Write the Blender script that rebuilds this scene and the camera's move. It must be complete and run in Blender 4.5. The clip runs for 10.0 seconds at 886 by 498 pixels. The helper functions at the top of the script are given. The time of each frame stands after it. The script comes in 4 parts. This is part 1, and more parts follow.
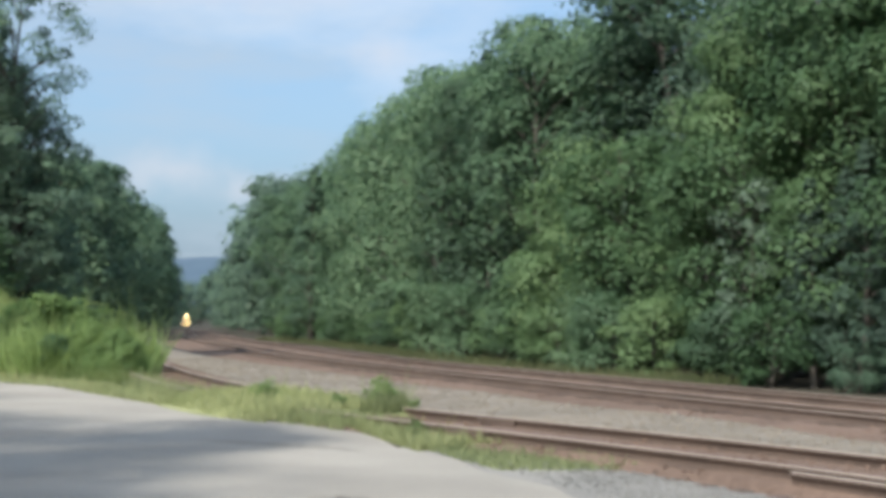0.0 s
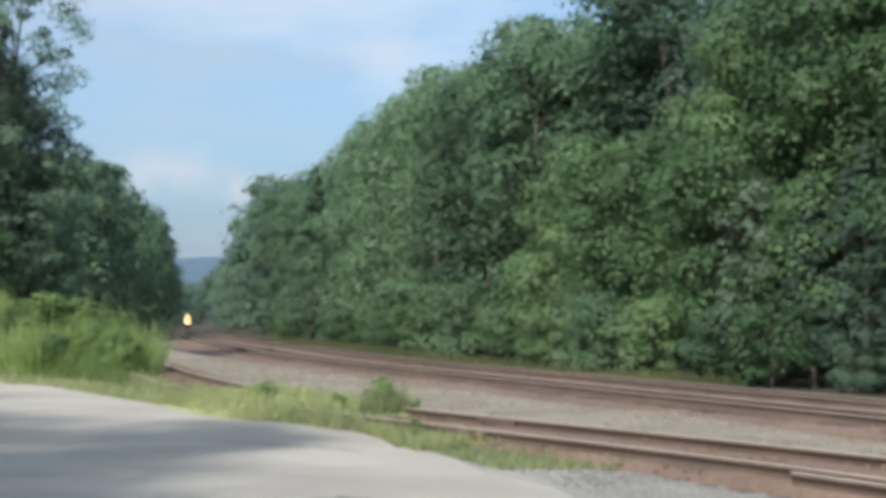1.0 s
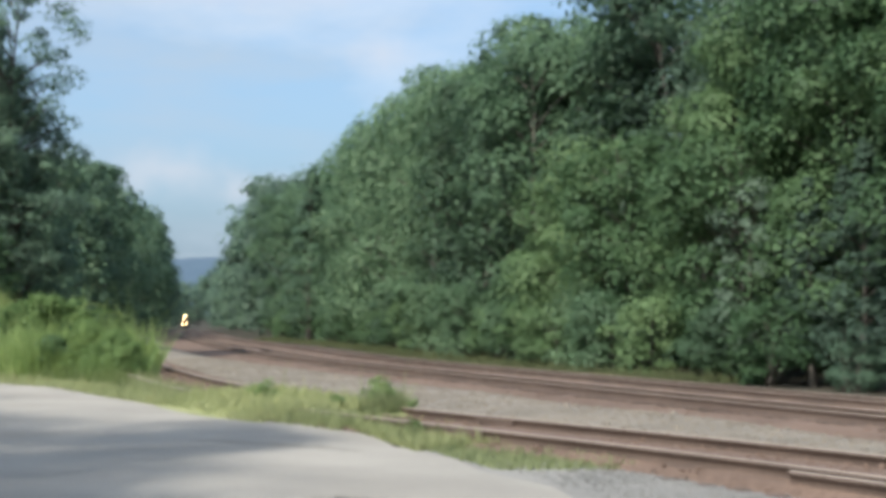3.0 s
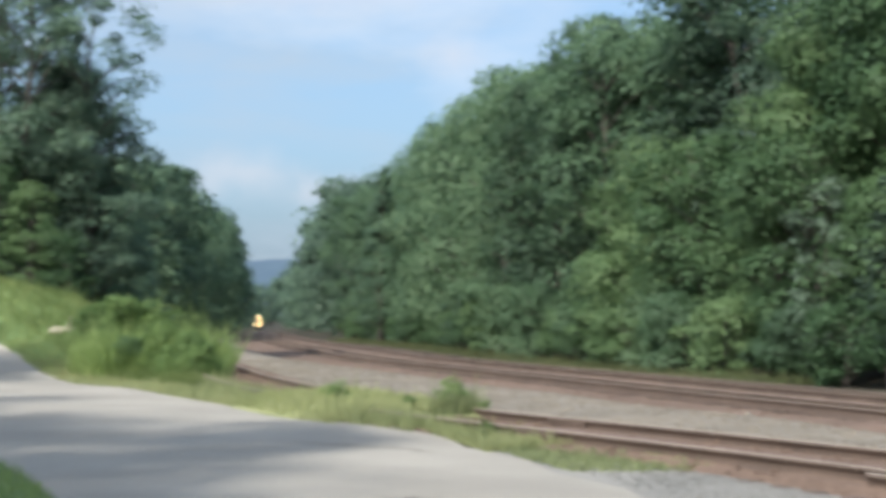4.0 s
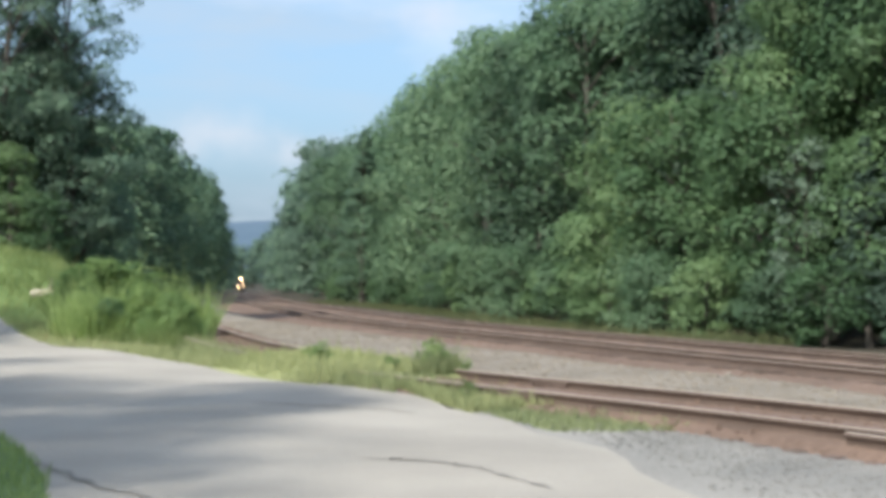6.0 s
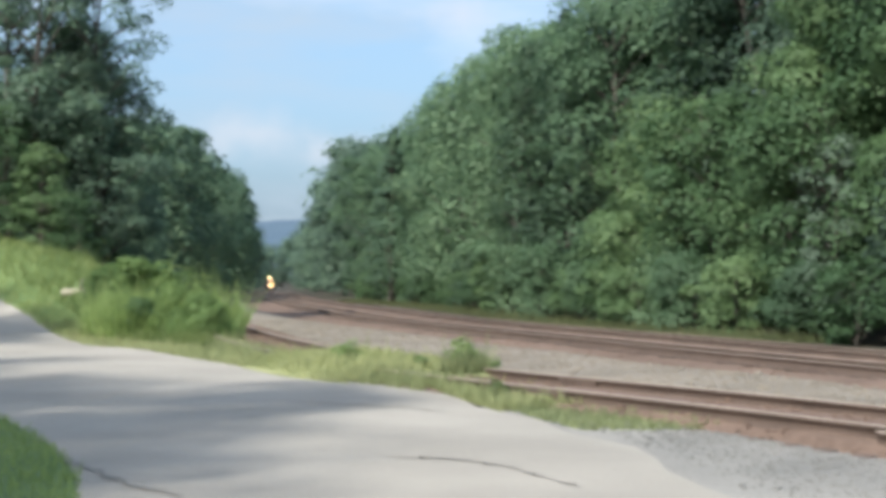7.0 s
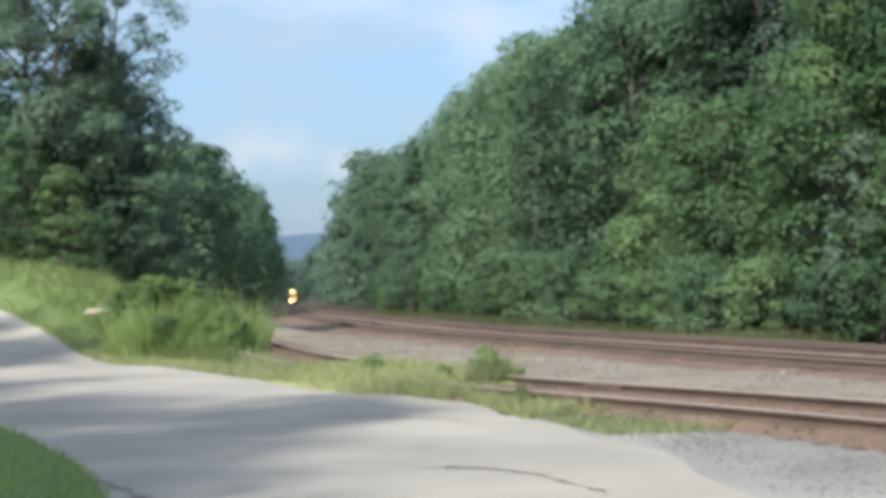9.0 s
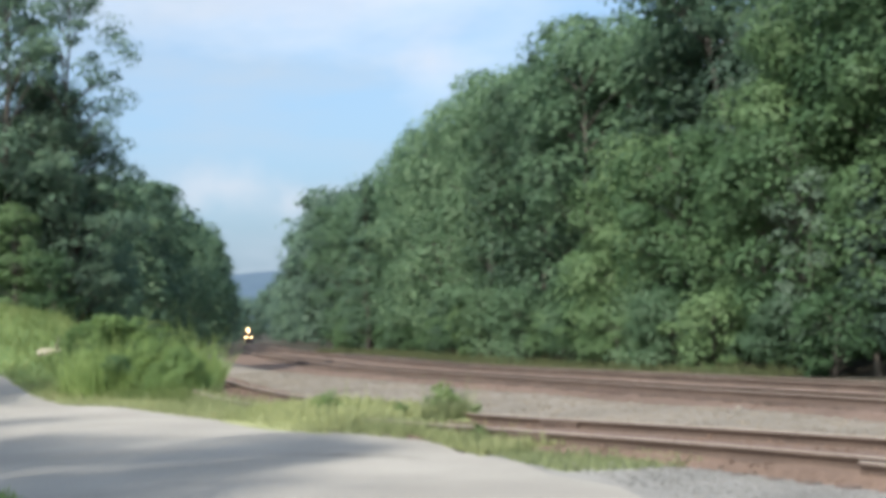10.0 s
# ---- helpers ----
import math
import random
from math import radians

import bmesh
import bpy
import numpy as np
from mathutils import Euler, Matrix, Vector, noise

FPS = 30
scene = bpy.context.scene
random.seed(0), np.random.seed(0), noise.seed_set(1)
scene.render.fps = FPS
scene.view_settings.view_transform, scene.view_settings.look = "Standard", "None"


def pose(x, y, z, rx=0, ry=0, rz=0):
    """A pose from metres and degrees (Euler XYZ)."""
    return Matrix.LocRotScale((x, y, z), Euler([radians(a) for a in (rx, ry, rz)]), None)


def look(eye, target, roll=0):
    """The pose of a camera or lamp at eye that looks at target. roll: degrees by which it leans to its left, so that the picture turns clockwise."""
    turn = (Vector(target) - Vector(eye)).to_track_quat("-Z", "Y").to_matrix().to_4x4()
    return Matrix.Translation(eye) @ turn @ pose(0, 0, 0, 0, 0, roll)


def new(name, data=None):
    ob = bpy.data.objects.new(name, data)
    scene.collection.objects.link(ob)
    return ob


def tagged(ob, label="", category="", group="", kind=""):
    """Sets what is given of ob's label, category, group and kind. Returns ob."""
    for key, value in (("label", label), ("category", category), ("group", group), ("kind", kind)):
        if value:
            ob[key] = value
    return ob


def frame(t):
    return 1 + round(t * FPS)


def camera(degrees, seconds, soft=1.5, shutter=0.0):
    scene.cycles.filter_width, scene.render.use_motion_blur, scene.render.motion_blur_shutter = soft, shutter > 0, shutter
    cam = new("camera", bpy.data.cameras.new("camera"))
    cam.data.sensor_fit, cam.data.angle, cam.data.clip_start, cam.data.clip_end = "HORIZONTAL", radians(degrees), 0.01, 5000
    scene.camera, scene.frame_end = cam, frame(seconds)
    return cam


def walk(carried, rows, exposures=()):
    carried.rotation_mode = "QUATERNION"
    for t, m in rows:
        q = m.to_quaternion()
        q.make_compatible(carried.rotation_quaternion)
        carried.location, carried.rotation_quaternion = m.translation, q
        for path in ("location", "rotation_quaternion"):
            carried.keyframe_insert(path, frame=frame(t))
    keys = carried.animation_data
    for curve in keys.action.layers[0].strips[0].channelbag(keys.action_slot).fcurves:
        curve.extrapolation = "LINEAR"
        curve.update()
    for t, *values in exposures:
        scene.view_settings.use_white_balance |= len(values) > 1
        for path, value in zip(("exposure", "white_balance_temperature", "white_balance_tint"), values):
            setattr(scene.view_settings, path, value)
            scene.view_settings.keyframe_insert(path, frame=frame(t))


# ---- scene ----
cam = camera(34.0, 10.0, soft=5.0, shutter=0.8)

# seconds, yaw, pitch, roll of the hand-held camera, which stays on one spot
TURNS = [
    (0.0, 0.000, 2.550, 0.000), (0.5, 0.008, 2.552, 0.006), (1.0, 0.008, 2.552, -0.006), (1.5, 0.010, 2.560, -0.050),
    (2.0, 0.020, 2.572, -0.048), (3.5, -0.109, 2.529, 0.220), (3.6, -0.01, 2.535, 0.22), (3.7, 0.51, 2.55, 0.222),
    (3.8, 1.13, 2.56, 0.225), (3.9, 1.90, 2.575, 0.23), (4.0, 2.755, 2.589, 0.236), (4.1, 3.29, 2.63, 0.26), (4.2, 3.60, 2.69, 0.29), (4.5, 3.716, 2.830, 0.368),
    (5.0, 2.367, 1.773, 0.280), (5.2, 2.06, 1.45, 0.28), (6.3, 2.04, 1.05, 0.39), (6.5, 2.063, 1.048, 0.412), (7.0, 3.164, 1.014, 0.483), (7.5, 4.789, 1.292, 0.902),
    (8.0, 5.621, 1.562, 1.453), (8.5, 5.146, 1.383, 2.005), (9.0, 4.036, 1.405, 2.172), (9.5, 3.045, 2.007, 2.398),
    (10.0, 2.271, 2.803, 2.553),
]
EYE = (0.0, 0.0, 1.5)
walk(cam, [(t, pose(*EYE, 90 + pitch, roll, yaw)) for t, yaw, pitch, roll in TURNS],
     exposures=[(0.0, 1.42), (3.5, 1.44), (4.7, 1.54), (7.0, 1.58), (10.0, 1.56)])

# ---- light ----
SUN_TO = Vector((-0.50, -0.70, 0.92)).normalized()
sun = new("sun", bpy.data.lights.new("sun", "SUN"))
sun.data.energy, sun.data.angle, sun.data.color = 2.0, radians(2.2), (1.0, 0.955, 0.86)
sun.matrix_world = look(SUN_TO * 50, (0, 0, 0))


def make_world():
    w = bpy.data.worlds.new("sky")
    scene.world = w
    w.use_nodes = True
    nt = w.node_tree
    nt.nodes.clear()
    sky = nt.nodes.new("ShaderNodeTexSky")
    sky.sky_type, sky.sun_disc = "NISHITA", False
    sky.sun_elevation = math.asin(SUN_TO.z)
    sky.sun_rotation = math.atan2(SUN_TO.x, SUN_TO.y)
    sky.air_density, sky.dust_density, sky.ozone_density = 1.0, 4.0, 3.0
    co = nt.nodes.new("ShaderNodeTexCoord")
    mp = nt.nodes.new("ShaderNodeMapping")
    mp.inputs["Scale"].default_value = (1.6, 1.6, 4.5)
    mp.inputs["Location"].default_value = (0.9, 2.6, 0.05)
    cl = nt.nodes.new("ShaderNodeTexNoise")
    cl.inputs["Scale"].default_value, cl.inputs["Detail"].default_value, cl.inputs["Roughness"].default_value = 1.6, 6, 0.55
    ramp = nt.nodes.new("ShaderNodeValToRGB")
    ramp.color_ramp.elements[0].position, ramp.color_ramp.elements[1].position = 0.46, 0.74
    haze, mix = nt.nodes.new("ShaderNodeMix"), nt.nodes.new("ShaderNodeMix")
    haze.data_type = mix.data_type = "RGBA"
    haze.inputs["Factor"].default_value = 0.22
    thin, mp2 = nt.nodes.new("ShaderNodeTexNoise"), nt.nodes.new("ShaderNodeMapping")
    mp2.inputs["Scale"].default_value, mp2.inputs["Location"].default_value = (2.5, 2.5, 9.0), (0.3, 0.2, 0.55)
    thin.inputs["Scale"].default_value, thin.inputs["Detail"].default_value, thin.inputs["Roughness"].default_value = 2.2, 5, 0.5
    fade, wisp = nt.nodes.new("ShaderNodeMapRange"), nt.nodes.new("ShaderNodeMix")
    wisp.data_type = "RGBA"
    fade.inputs["From Min"].default_value, fade.inputs["From Max"].default_value, fade.inputs["To Max"].default_value = 0.44, 0.72, 0.75
    wisp.inputs["B"].default_value = (2.8, 3.35, 3.95, 1)
    nt.links.new(co.outputs["Generated"], mp2.inputs["Vector"])
    nt.links.new(mp2.outputs["Vector"], thin.inputs["Vector"])
    nt.links.new(thin.outputs["Fac"], fade.inputs["Value"])
    nt.links.new(fade.outputs["Result"], wisp.inputs["Factor"])
    nt.links.new(haze.outputs["Result"], wisp.inputs["A"])
    haze.inputs["B"].default_value = (2.8, 5.2, 7.7, 1)
    mix.inputs["B"].default_value = (4.3, 4.65, 5.2, 1)
    fluff = nt.nodes.new("ShaderNodeTexNoise")
    fluff.inputs["Scale"].default_value, fluff.inputs["Detail"].default_value = 28, 5
    nt.links.new(co.outputs["Generated"], fluff.inputs["Vector"])
    bg = nt.nodes.new("ShaderNodeBackground")
    bg.inputs["Strength"].default_value = 0.071
    out = nt.nodes.new("ShaderNodeOutputWorld")
    nt.links.new(co.outputs["Generated"], mp.inputs["Vector"])
    nt.links.new(mp.outputs["Vector"], cl.inputs["Vector"])
    nt.links.new(cl.outputs["Fac"], ramp.inputs["Fac"])
    nt.links.new(ramp.outputs["Color"], mix.inputs["Factor"])
    nt.links.new(sky.outputs["Color"], haze.inputs["A"])
    nt.links.new(wisp.outputs["Result"], mix.inputs["A"])
    last = mix
    # a few fair-weather puffs over the line
    for az, el, wide, high, most in ((-2.3, 10.2, 0.026, 0.018, 0.45), (-10.6, 5.6, 0.055, 0.020, 0.5), (-6.9, 4.9, 0.045, 0.013, 0.4), (-9.0, 12.6, 0.10, 0.016, 0.35), (2.0, 7.0, 0.06, 0.018, 0.4)):
        a, e = math.radians(az), math.radians(el)
        centre = Vector((math.sin(a) * math.cos(e), math.cos(a) * math.cos(e), math.sin(e)))
        puff = nt.nodes.new("ShaderNodeMapping")
        puff.inputs["Scale"].default_value = (1 / wide, 1 / wide, 1 / high)
        puff.inputs["Location"].default_value = (-centre.x / wide, -centre.y / wide, -centre.z / high)
        size, ragged, rim, over = nt.nodes.new("ShaderNodeVectorMath"), nt.nodes.new("ShaderNodeMath"), nt.nodes.new("ShaderNodeMapRange"), nt.nodes.new("ShaderNodeMix")
        size.operation, ragged.operation, rim.interpolation_type, over.data_type = "LENGTH", "MULTIPLY_ADD", "SMOOTHSTEP", "RGBA"
        ragged.inputs[1].default_value = 1.6
        rim.inputs["From Min"].default_value, rim.inputs["From Max"].default_value = 2.0, 0.9
        rim.inputs["To Max"].default_value = most
        over.inputs["B"].default_value = (4.0, 4.1, 4.45, 1)
        nt.links.new(co.outputs["Generated"], puff.inputs["Vector"])
        nt.links.new(puff.outputs["Vector"], size.inputs[0])
        nt.links.new(fluff.outputs["Fac"], ragged.inputs[0])
        nt.links.new(size.outputs["Value"], ragged.inputs[2])
        nt.links.new(ragged.outputs["Value"], rim.inputs["Value"])
        nt.links.new(rim.outputs["Result"], over.inputs["Factor"])
        nt.links.new(last.outputs["Result"], over.inputs["A"])
        last = over
    nt.links.new(last.outputs["Result"], bg.inputs["Color"])
    nt.links.new(bg.outputs["Background"], out.inputs["Surface"])


make_world()

# ---- materials ----


def material(name, dark, light, scale=3.0, fine=40.0, rough=0.8, metal=0.0, bump=0.3, spread=0.0, through_light=0.0, big=0.3):
    """Two colours mixed by noise at two scales, with relief; spread: brightness change from piece to piece."""
    m = bpy.data.materials.new(name)
    m.use_nodes = True
    nt = m.node_tree
    n, l = nt.nodes, nt.links
    p = n["Principled BSDF"]
    p.inputs["Roughness"].default_value, p.inputs["Metallic"].default_value = rough, metal
    co = n.new("ShaderNodeTexCoord")
    a, b = n.new("ShaderNodeTexNoise"), n.new("ShaderNodeTexNoise")
    a.inputs["Scale"].default_value, a.inputs["Detail"].default_value = scale * 0.25, 5
    b.inputs["Scale"].default_value, b.inputs["Detail"].default_value = fine, 4
    for t in (a, b):
        l.new(co.outputs["Object"], t.inputs["Vector"])
    s = n.new("ShaderNodeMix")
    s.inputs["Factor"].default_value = 0.45
    l.new(a.outputs["Fac"], s.inputs["A"])
    l.new(b.outputs["Fac"], s.inputs["B"])
    r = n.new("ShaderNodeMapRange")
    r.inputs["From Min"].default_value, r.inputs["From Max"].default_value = 0.5 - big / 2, 0.5 + big / 2
    l.new(s.outputs["Result"], r.inputs["Value"])
    c = n.new("ShaderNodeMix")
    c.data_type = "RGBA"
    c.inputs["A"].default_value, c.inputs["B"].default_value = (*dark, 1), (*light, 1)
    l.new(r.outputs["Result"], c.inputs["Factor"])
    col = c.outputs["Result"]
    if spread:
        geo, info = n.new("ShaderNodeNewGeometry"), n.new("ShaderNodeObjectInfo")
        h = n.new("ShaderNodeHueSaturation")
        one, two, tint = (n.new("ShaderNodeMapRange") for _ in range(3))
        for node, source, low, high in ((one, geo.outputs["Random Per Island"], 1 - spread * 0.22, 1 + spread * 0.22),
                                        (two, info.outputs["Random"], 1 - spread * 0.8, 1 + spread * 0.8),
                                        (tint, info.outputs["Random"], 0.5 + spread * 0.05, 0.5 - spread * 0.05)):
            node.inputs["To Min"].default_value, node.inputs["To Max"].default_value = low, high
            l.new(source, node.inputs["Value"])
        mul = n.new("ShaderNodeMath")
        mul.operation = "MULTIPLY"
        l.new(one.outputs["Result"], mul.inputs[0])
        l.new(two.outputs["Result"], mul.inputs[1])
        l.new(mul.outputs["Value"], h.inputs["Value"])
        l.new(tint.outputs["Result"], h.inputs["Hue"])
        l.new(col, h.inputs["Color"])
        col = h.outputs["Color"]
    l.new(col, p.inputs["Base Color"])
    if bump:
        bp = n.new("ShaderNodeBump")
        bp.inputs["Strength"].default_value, bp.inputs["Distance"].default_value = bump, 0.02
        l.new(b.outputs["Fac"], bp.inputs["Height"])
        l.new(bp.outputs["Normal"], p.inputs["Normal"])
    if through_light:
        tl, ms = n.new("ShaderNodeBsdfTranslucent"), n.new("ShaderNodeMixShader")
        ms.inputs["Fac"].default_value = through_light
        l.new(col, tl.inputs["Color"])
        l.new(p.outputs["BSDF"], ms.inputs[1])
        l.new(tl.outputs["BSDF"], ms.inputs[2])
        l.new(ms.outputs["Shader"], n["Material Output"].inputs["Surface"])
    return m


def glowing(name, colour, strength):
    m = bpy.data.materials.new(name)
    m.use_nodes = True
    p = m.node_tree.nodes["Principled BSDF"]
    p.inputs["Base Color"].default_value = (*colour, 1)
    p.inputs["Emission Color"].default_value = (*colour, 1)
    p.inputs["Emission Strength"].default_value = strength
    return m


def leaf(name, dark, light, through_light=0.42):
    m = material(name, dark, light, scale=1.6, fine=6.0, rough=0.62, bump=0.0, spread=0.45, through_light=through_light, big=0.35)
    m.node_tree.nodes["Principled BSDF"].inputs["Specular IOR Level"].default_value = 0.35
    return m


# leaf litter made near-black: the wood's shade is put into its colour
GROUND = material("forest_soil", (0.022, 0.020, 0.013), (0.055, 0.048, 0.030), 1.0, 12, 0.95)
TURF = material("turf", (0.17, 0.20, 0.08), (0.30, 0.31, 0.16), 1.5, 14, 0.95)
ASPHALT = material("worn_asphalt", (0.250, 0.233, 0.206), (0.362, 0.337, 0.298), 1.6, 60, 0.85, bump=0.25, big=0.26)
SAND = material("sandy_grit", (0.25, 0.236, 0.21), (0.365, 0.345, 0.308), 3.0, 40, 0.95, bump=0.4)
CRACK_SHADE = material("crack_dirt_and_shade", (0.17, 0.16, 0.145), (0.235, 0.222, 0.2), 4.0, 40, 0.9)
LAWN = material("lawn_soil", (0.08, 0.14, 0.045), (0.15, 0.22, 0.08), 1.5, 14, 0.95)
GRAVEL = material("grey_gravel", (0.155, 0.153, 0.146), (0.305, 0.294, 0.272), 2.0, 30, 0.9, bump=0.8)
BALLAST = material("pale_ballast", (0.148, 0.130, 0.106), (0.250, 0.220, 0.182), 2.0, 16, 0.9, bump=0.9)
BROWN = material("rust_dusted_ballast", (0.104, 0.070, 0.053), (0.192, 0.130, 0.099), 2.0, 16, 0.9, bump=0.9)
STONE = material("ballast_stone", (0.150, 0.130, 0.104), (0.290, 0.254, 0.205), 4.0, 30, 0.85, bump=0.4, spread=0.32)
GREY_STONE = material("grey_gravel_stone", (0.17, 0.168, 0.16), (0.30, 0.295, 0.28), 4.0, 30, 0.85, bump=0.4, spread=0.2)
RUST = material("rusty_rail_steel", (0.078, 0.056, 0.046), (0.145, 0.104, 0.084), 3.0, 25, 0.7, 0.25)
WORN_STEEL = material("worn_rail_head", (0.34, 0.275, 0.225), (0.48, 0.40, 0.335), 2.0, 20, 0.45, 0.3, bump=0.1)
TIE = material("weathered_tie_wood", (0.05, 0.036, 0.028), (0.14, 0.10, 0.08), 6.0, 40, 0.9, spread=0.3)
BARK = material("bark", (0.060, 0.054, 0.046), (0.118, 0.106, 0.092), 6.0, 30, 0.95, bump=0.8)
LEAF_MID = leaf("broad_leaf", (0.079, 0.152, 0.086), (0.141, 0.229, 0.128), 0.5)
LEAF_LIGHT = leaf("young_leaf", (0.078, 0.150, 0.068), (0.138, 0.228, 0.104))
LEAF_DARK = leaf("dark_leaf", (0.092, 0.161, 0.111), (0.143, 0.223, 0.150), 0.5)
LEAF_GREY = leaf("grey_leaf", (0.095, 0.160, 0.112), (0.185, 0.255, 0.185), 0.3)
# haze put into the colour: bluer and paler than the broad leaf
LEAF_HAZED = leaf("hazed_leaf", (0.101, 0.169, 0.124), (0.150, 0.227, 0.161), 0.55)
# paler leaf: sunlight this self-shaded row lacks is put into the colour
LEAF_LINE_LIT = leaf("trackside_leaf_lit", (0.092, 0.167, 0.103), (0.154, 0.242, 0.148), 0.5)
LEAF_BRIGHT = leaf("shrub_leaf", (0.135, 0.230, 0.075), (0.240, 0.340, 0.130))
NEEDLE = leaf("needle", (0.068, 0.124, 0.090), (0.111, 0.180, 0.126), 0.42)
GREEN_STEM = material("green_stem", (0.12, 0.18, 0.05), (0.2, 0.27, 0.09), 4.0, 30, 0.7)
GRASS = leaf("grass_blade", (0.205, 0.250, 0.115), (0.330, 0.365, 0.190))
DULL = leaf("rank_grass_blade", (0.09, 0.15, 0.045), (0.17, 0.22, 0.08))
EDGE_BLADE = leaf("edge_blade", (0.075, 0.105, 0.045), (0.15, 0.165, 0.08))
LAWN_BLADE = leaf("lawn_blade", (0.175, 0.270, 0.085), (0.300, 0.390, 0.145))
BANK_BLADE = leaf("bank_blade", (0.165, 0.235, 0.085), (0.285, 0.345, 0.145))
STRAW = leaf("dry_grass_blade", (0.28, 0.27, 0.12), (0.42, 0.38, 0.19))

# ---- lines of the plan ----


def smooth_line(points, step=0.5, width=9.0):
    """x along y from a few points, rounded off."""
    ys = np.array([p[1] for p in points], float)
    xs = np.array([p[0] for p in points], float)
    g = np.arange(ys[0], ys[-1], step)
    v = np.interp(g, ys, xs)
    k = np.exp(-0.5 * (np.arange(-3 * width, 3 * width + step, step) / width) ** 2)
    k /= k.sum()
    n = len(k) // 2
    left = v[0] + (v[1] - v[0]) * np.arange(-n, 0)
    right = v[-1] + (v[-1] - v[-2]) * np.arange(1, n + 1)
    v = np.convolve(np.concatenate([left, v, right]), k, "valid")
    return g, v[: len(g)]


MAIN = smooth_line([(27, -14), (12.8, 15), (8.05, 26.2), (5.55, 31.9), (3.1, 38), (1.85, 41.8), (-0.85, 48.2), (-3.05, 53.9), (-6.95, 65.3),
                    (-15.5, 98.5), (-26.3, 150), (-52.5, 300), (-81.0, 463), (-125.2, 700), (-190, 900)], width=4.0)
SIDING = smooth_line([(12, -6), (9, 2), (5.75, 12), (4.1, 15.0), (2.4, 17.7), (0.4, 20.6), (-1.2, 22.8), (-3.3, 26.8), (-5.4, 31.9), (-6.9, 36.2),
                      (-8.9, 42.7), (-12.5, 55), (-18.5, 75)], width=1.6)
WOOD = smooth_line([(36, -14), (25, 12), (15.2, 34), (12.4, 39), (9.4, 43.5), (7.4, 48), (5.2, 54), (2.2, 63.6), (-2.4, 83), (-10.2, 120),
                    (-19.8, 154), (-36, 235), (-62, 380), (-104, 640), (-170, 900)], width=3.0)


def line_x(line, y):
    return np.interp(y, *line)


def ease(v):
    v = np.clip(v, 0, 1)
    return v * v * (3 - 2 * v)


def grade(y):
    """The line falls away gently beyond the bend."""
    d = np.clip(np.asarray(y, float) - 80, 0, 620)
    return -0.0078 * d * d / (d + 14)


def land(x, y):
    """Height of the ground."""
    x, y = np.asarray(x, float), np.asarray(y, float)
    dm = (line_x(MAIN, y) - x) * 0.93
    z = -0.25 - 0.5 * (1 - ease((dm - 2.2) / 3.0))
    s, q = -0.55 * x + 0.83 * y, 0.83 * x + 0.55 * y
    lift = np.clip(s - 40, 0, 60)
    z = z + 0.11 * lift * lift / (lift + 9) * (1 - ease((q - 14.0) / 5.0)) * (1 - ease((y - 150) / 80))
    bank = np.exp(-(((q - 15.5) / 2.0) ** 2)) * ease((s - 34) / 14) * (1 - ease((s - 75) / 20))
    z = z + 1.8 * bank * ease((line_x(SIDING, np.minimum(y, 74)) - x - 1.5) / 3.0)
    off = (x - line_x(WOOD, y)) * 0.92
    hill = np.clip(off - 2.5, 0, 60)
    z = z + 0.30 * hill * hill / (hill + 6)
    z = z + grade(y)
    return z + 0.03 * np.sin(x * 0.9 + 0.3 * y) * np.cos(y * 0.7 - 0.2 * x)


def mesh_of(name, verts, faces, mats, index=None, smooth=False):
    me = bpy.data.meshes.new(name)
    verts, faces = np.asarray(verts, np.float32), np.asarray(faces, np.int32)
    k = faces.shape[1]
    me.vertices.add(len(verts))
    me.vertices.foreach_set("co", verts.ravel())
    me.loops.add(len(faces) * k)
    me.loops.foreach_set("vertex_index", faces.ravel())
    me.polygons.add(len(faces))
    me.polygons.foreach_set("loop_start", np.arange(len(faces), dtype=np.int32) * k)
    for m in mats:
        me.materials.append(m)
    if index is not None:
        me.polygons.foreach_set("material_index", np.asarray(index, np.int32))
    if smooth:
        me.polygons.foreach_set("use_smooth", np.ones(len(faces), bool))
    me.update(calc_edges=True)
    me.validate()
    return me


def part(name, me, parent=None, label=""):
    ob = new(name, me)
    if parent:
        ob.parent = parent
    return tagged(ob, label)


def bm_part(name, bm, mat, parent=None, label=""):
    me = bpy.data.meshes.new(name)
    bmesh.ops.recalc_face_normals(bm, faces=bm.faces)
    bm.to_mesh(me)
    bm.free()
    me.materials.append(mat)
    return part(name, me, parent, label)


def box(bm, lo, hi, bevel=0.0):
    m = Matrix.LocRotScale([(a + b) / 2 for a, b in zip(lo, hi)], None, [b - a for a, b in zip(lo, hi)])
    v = bmesh.ops.create_cube(bm, size=1, matrix=m)["verts"]
    if bevel:
        es = list({e for x in v for e in x.link_edges})
        bmesh.ops.bevel(bm, geom=es, offset=bevel, segments=2, affect="EDGES", profile=0.5)


def cyl(bm, a, b, r, r2=None, sides=16):
    a, b = Vector(a), Vector(b)
    m = Matrix.Translation((a + b) / 2) @ (b - a).to_track_quat("Z", "Y").to_matrix().to_4x4()
    bmesh.ops.create_cone(bm, cap_ends=True, segments=sides, radius1=r, radius2=r if r2 is None else r2, depth=(b - a).length, matrix=m)


# ---- ground ----


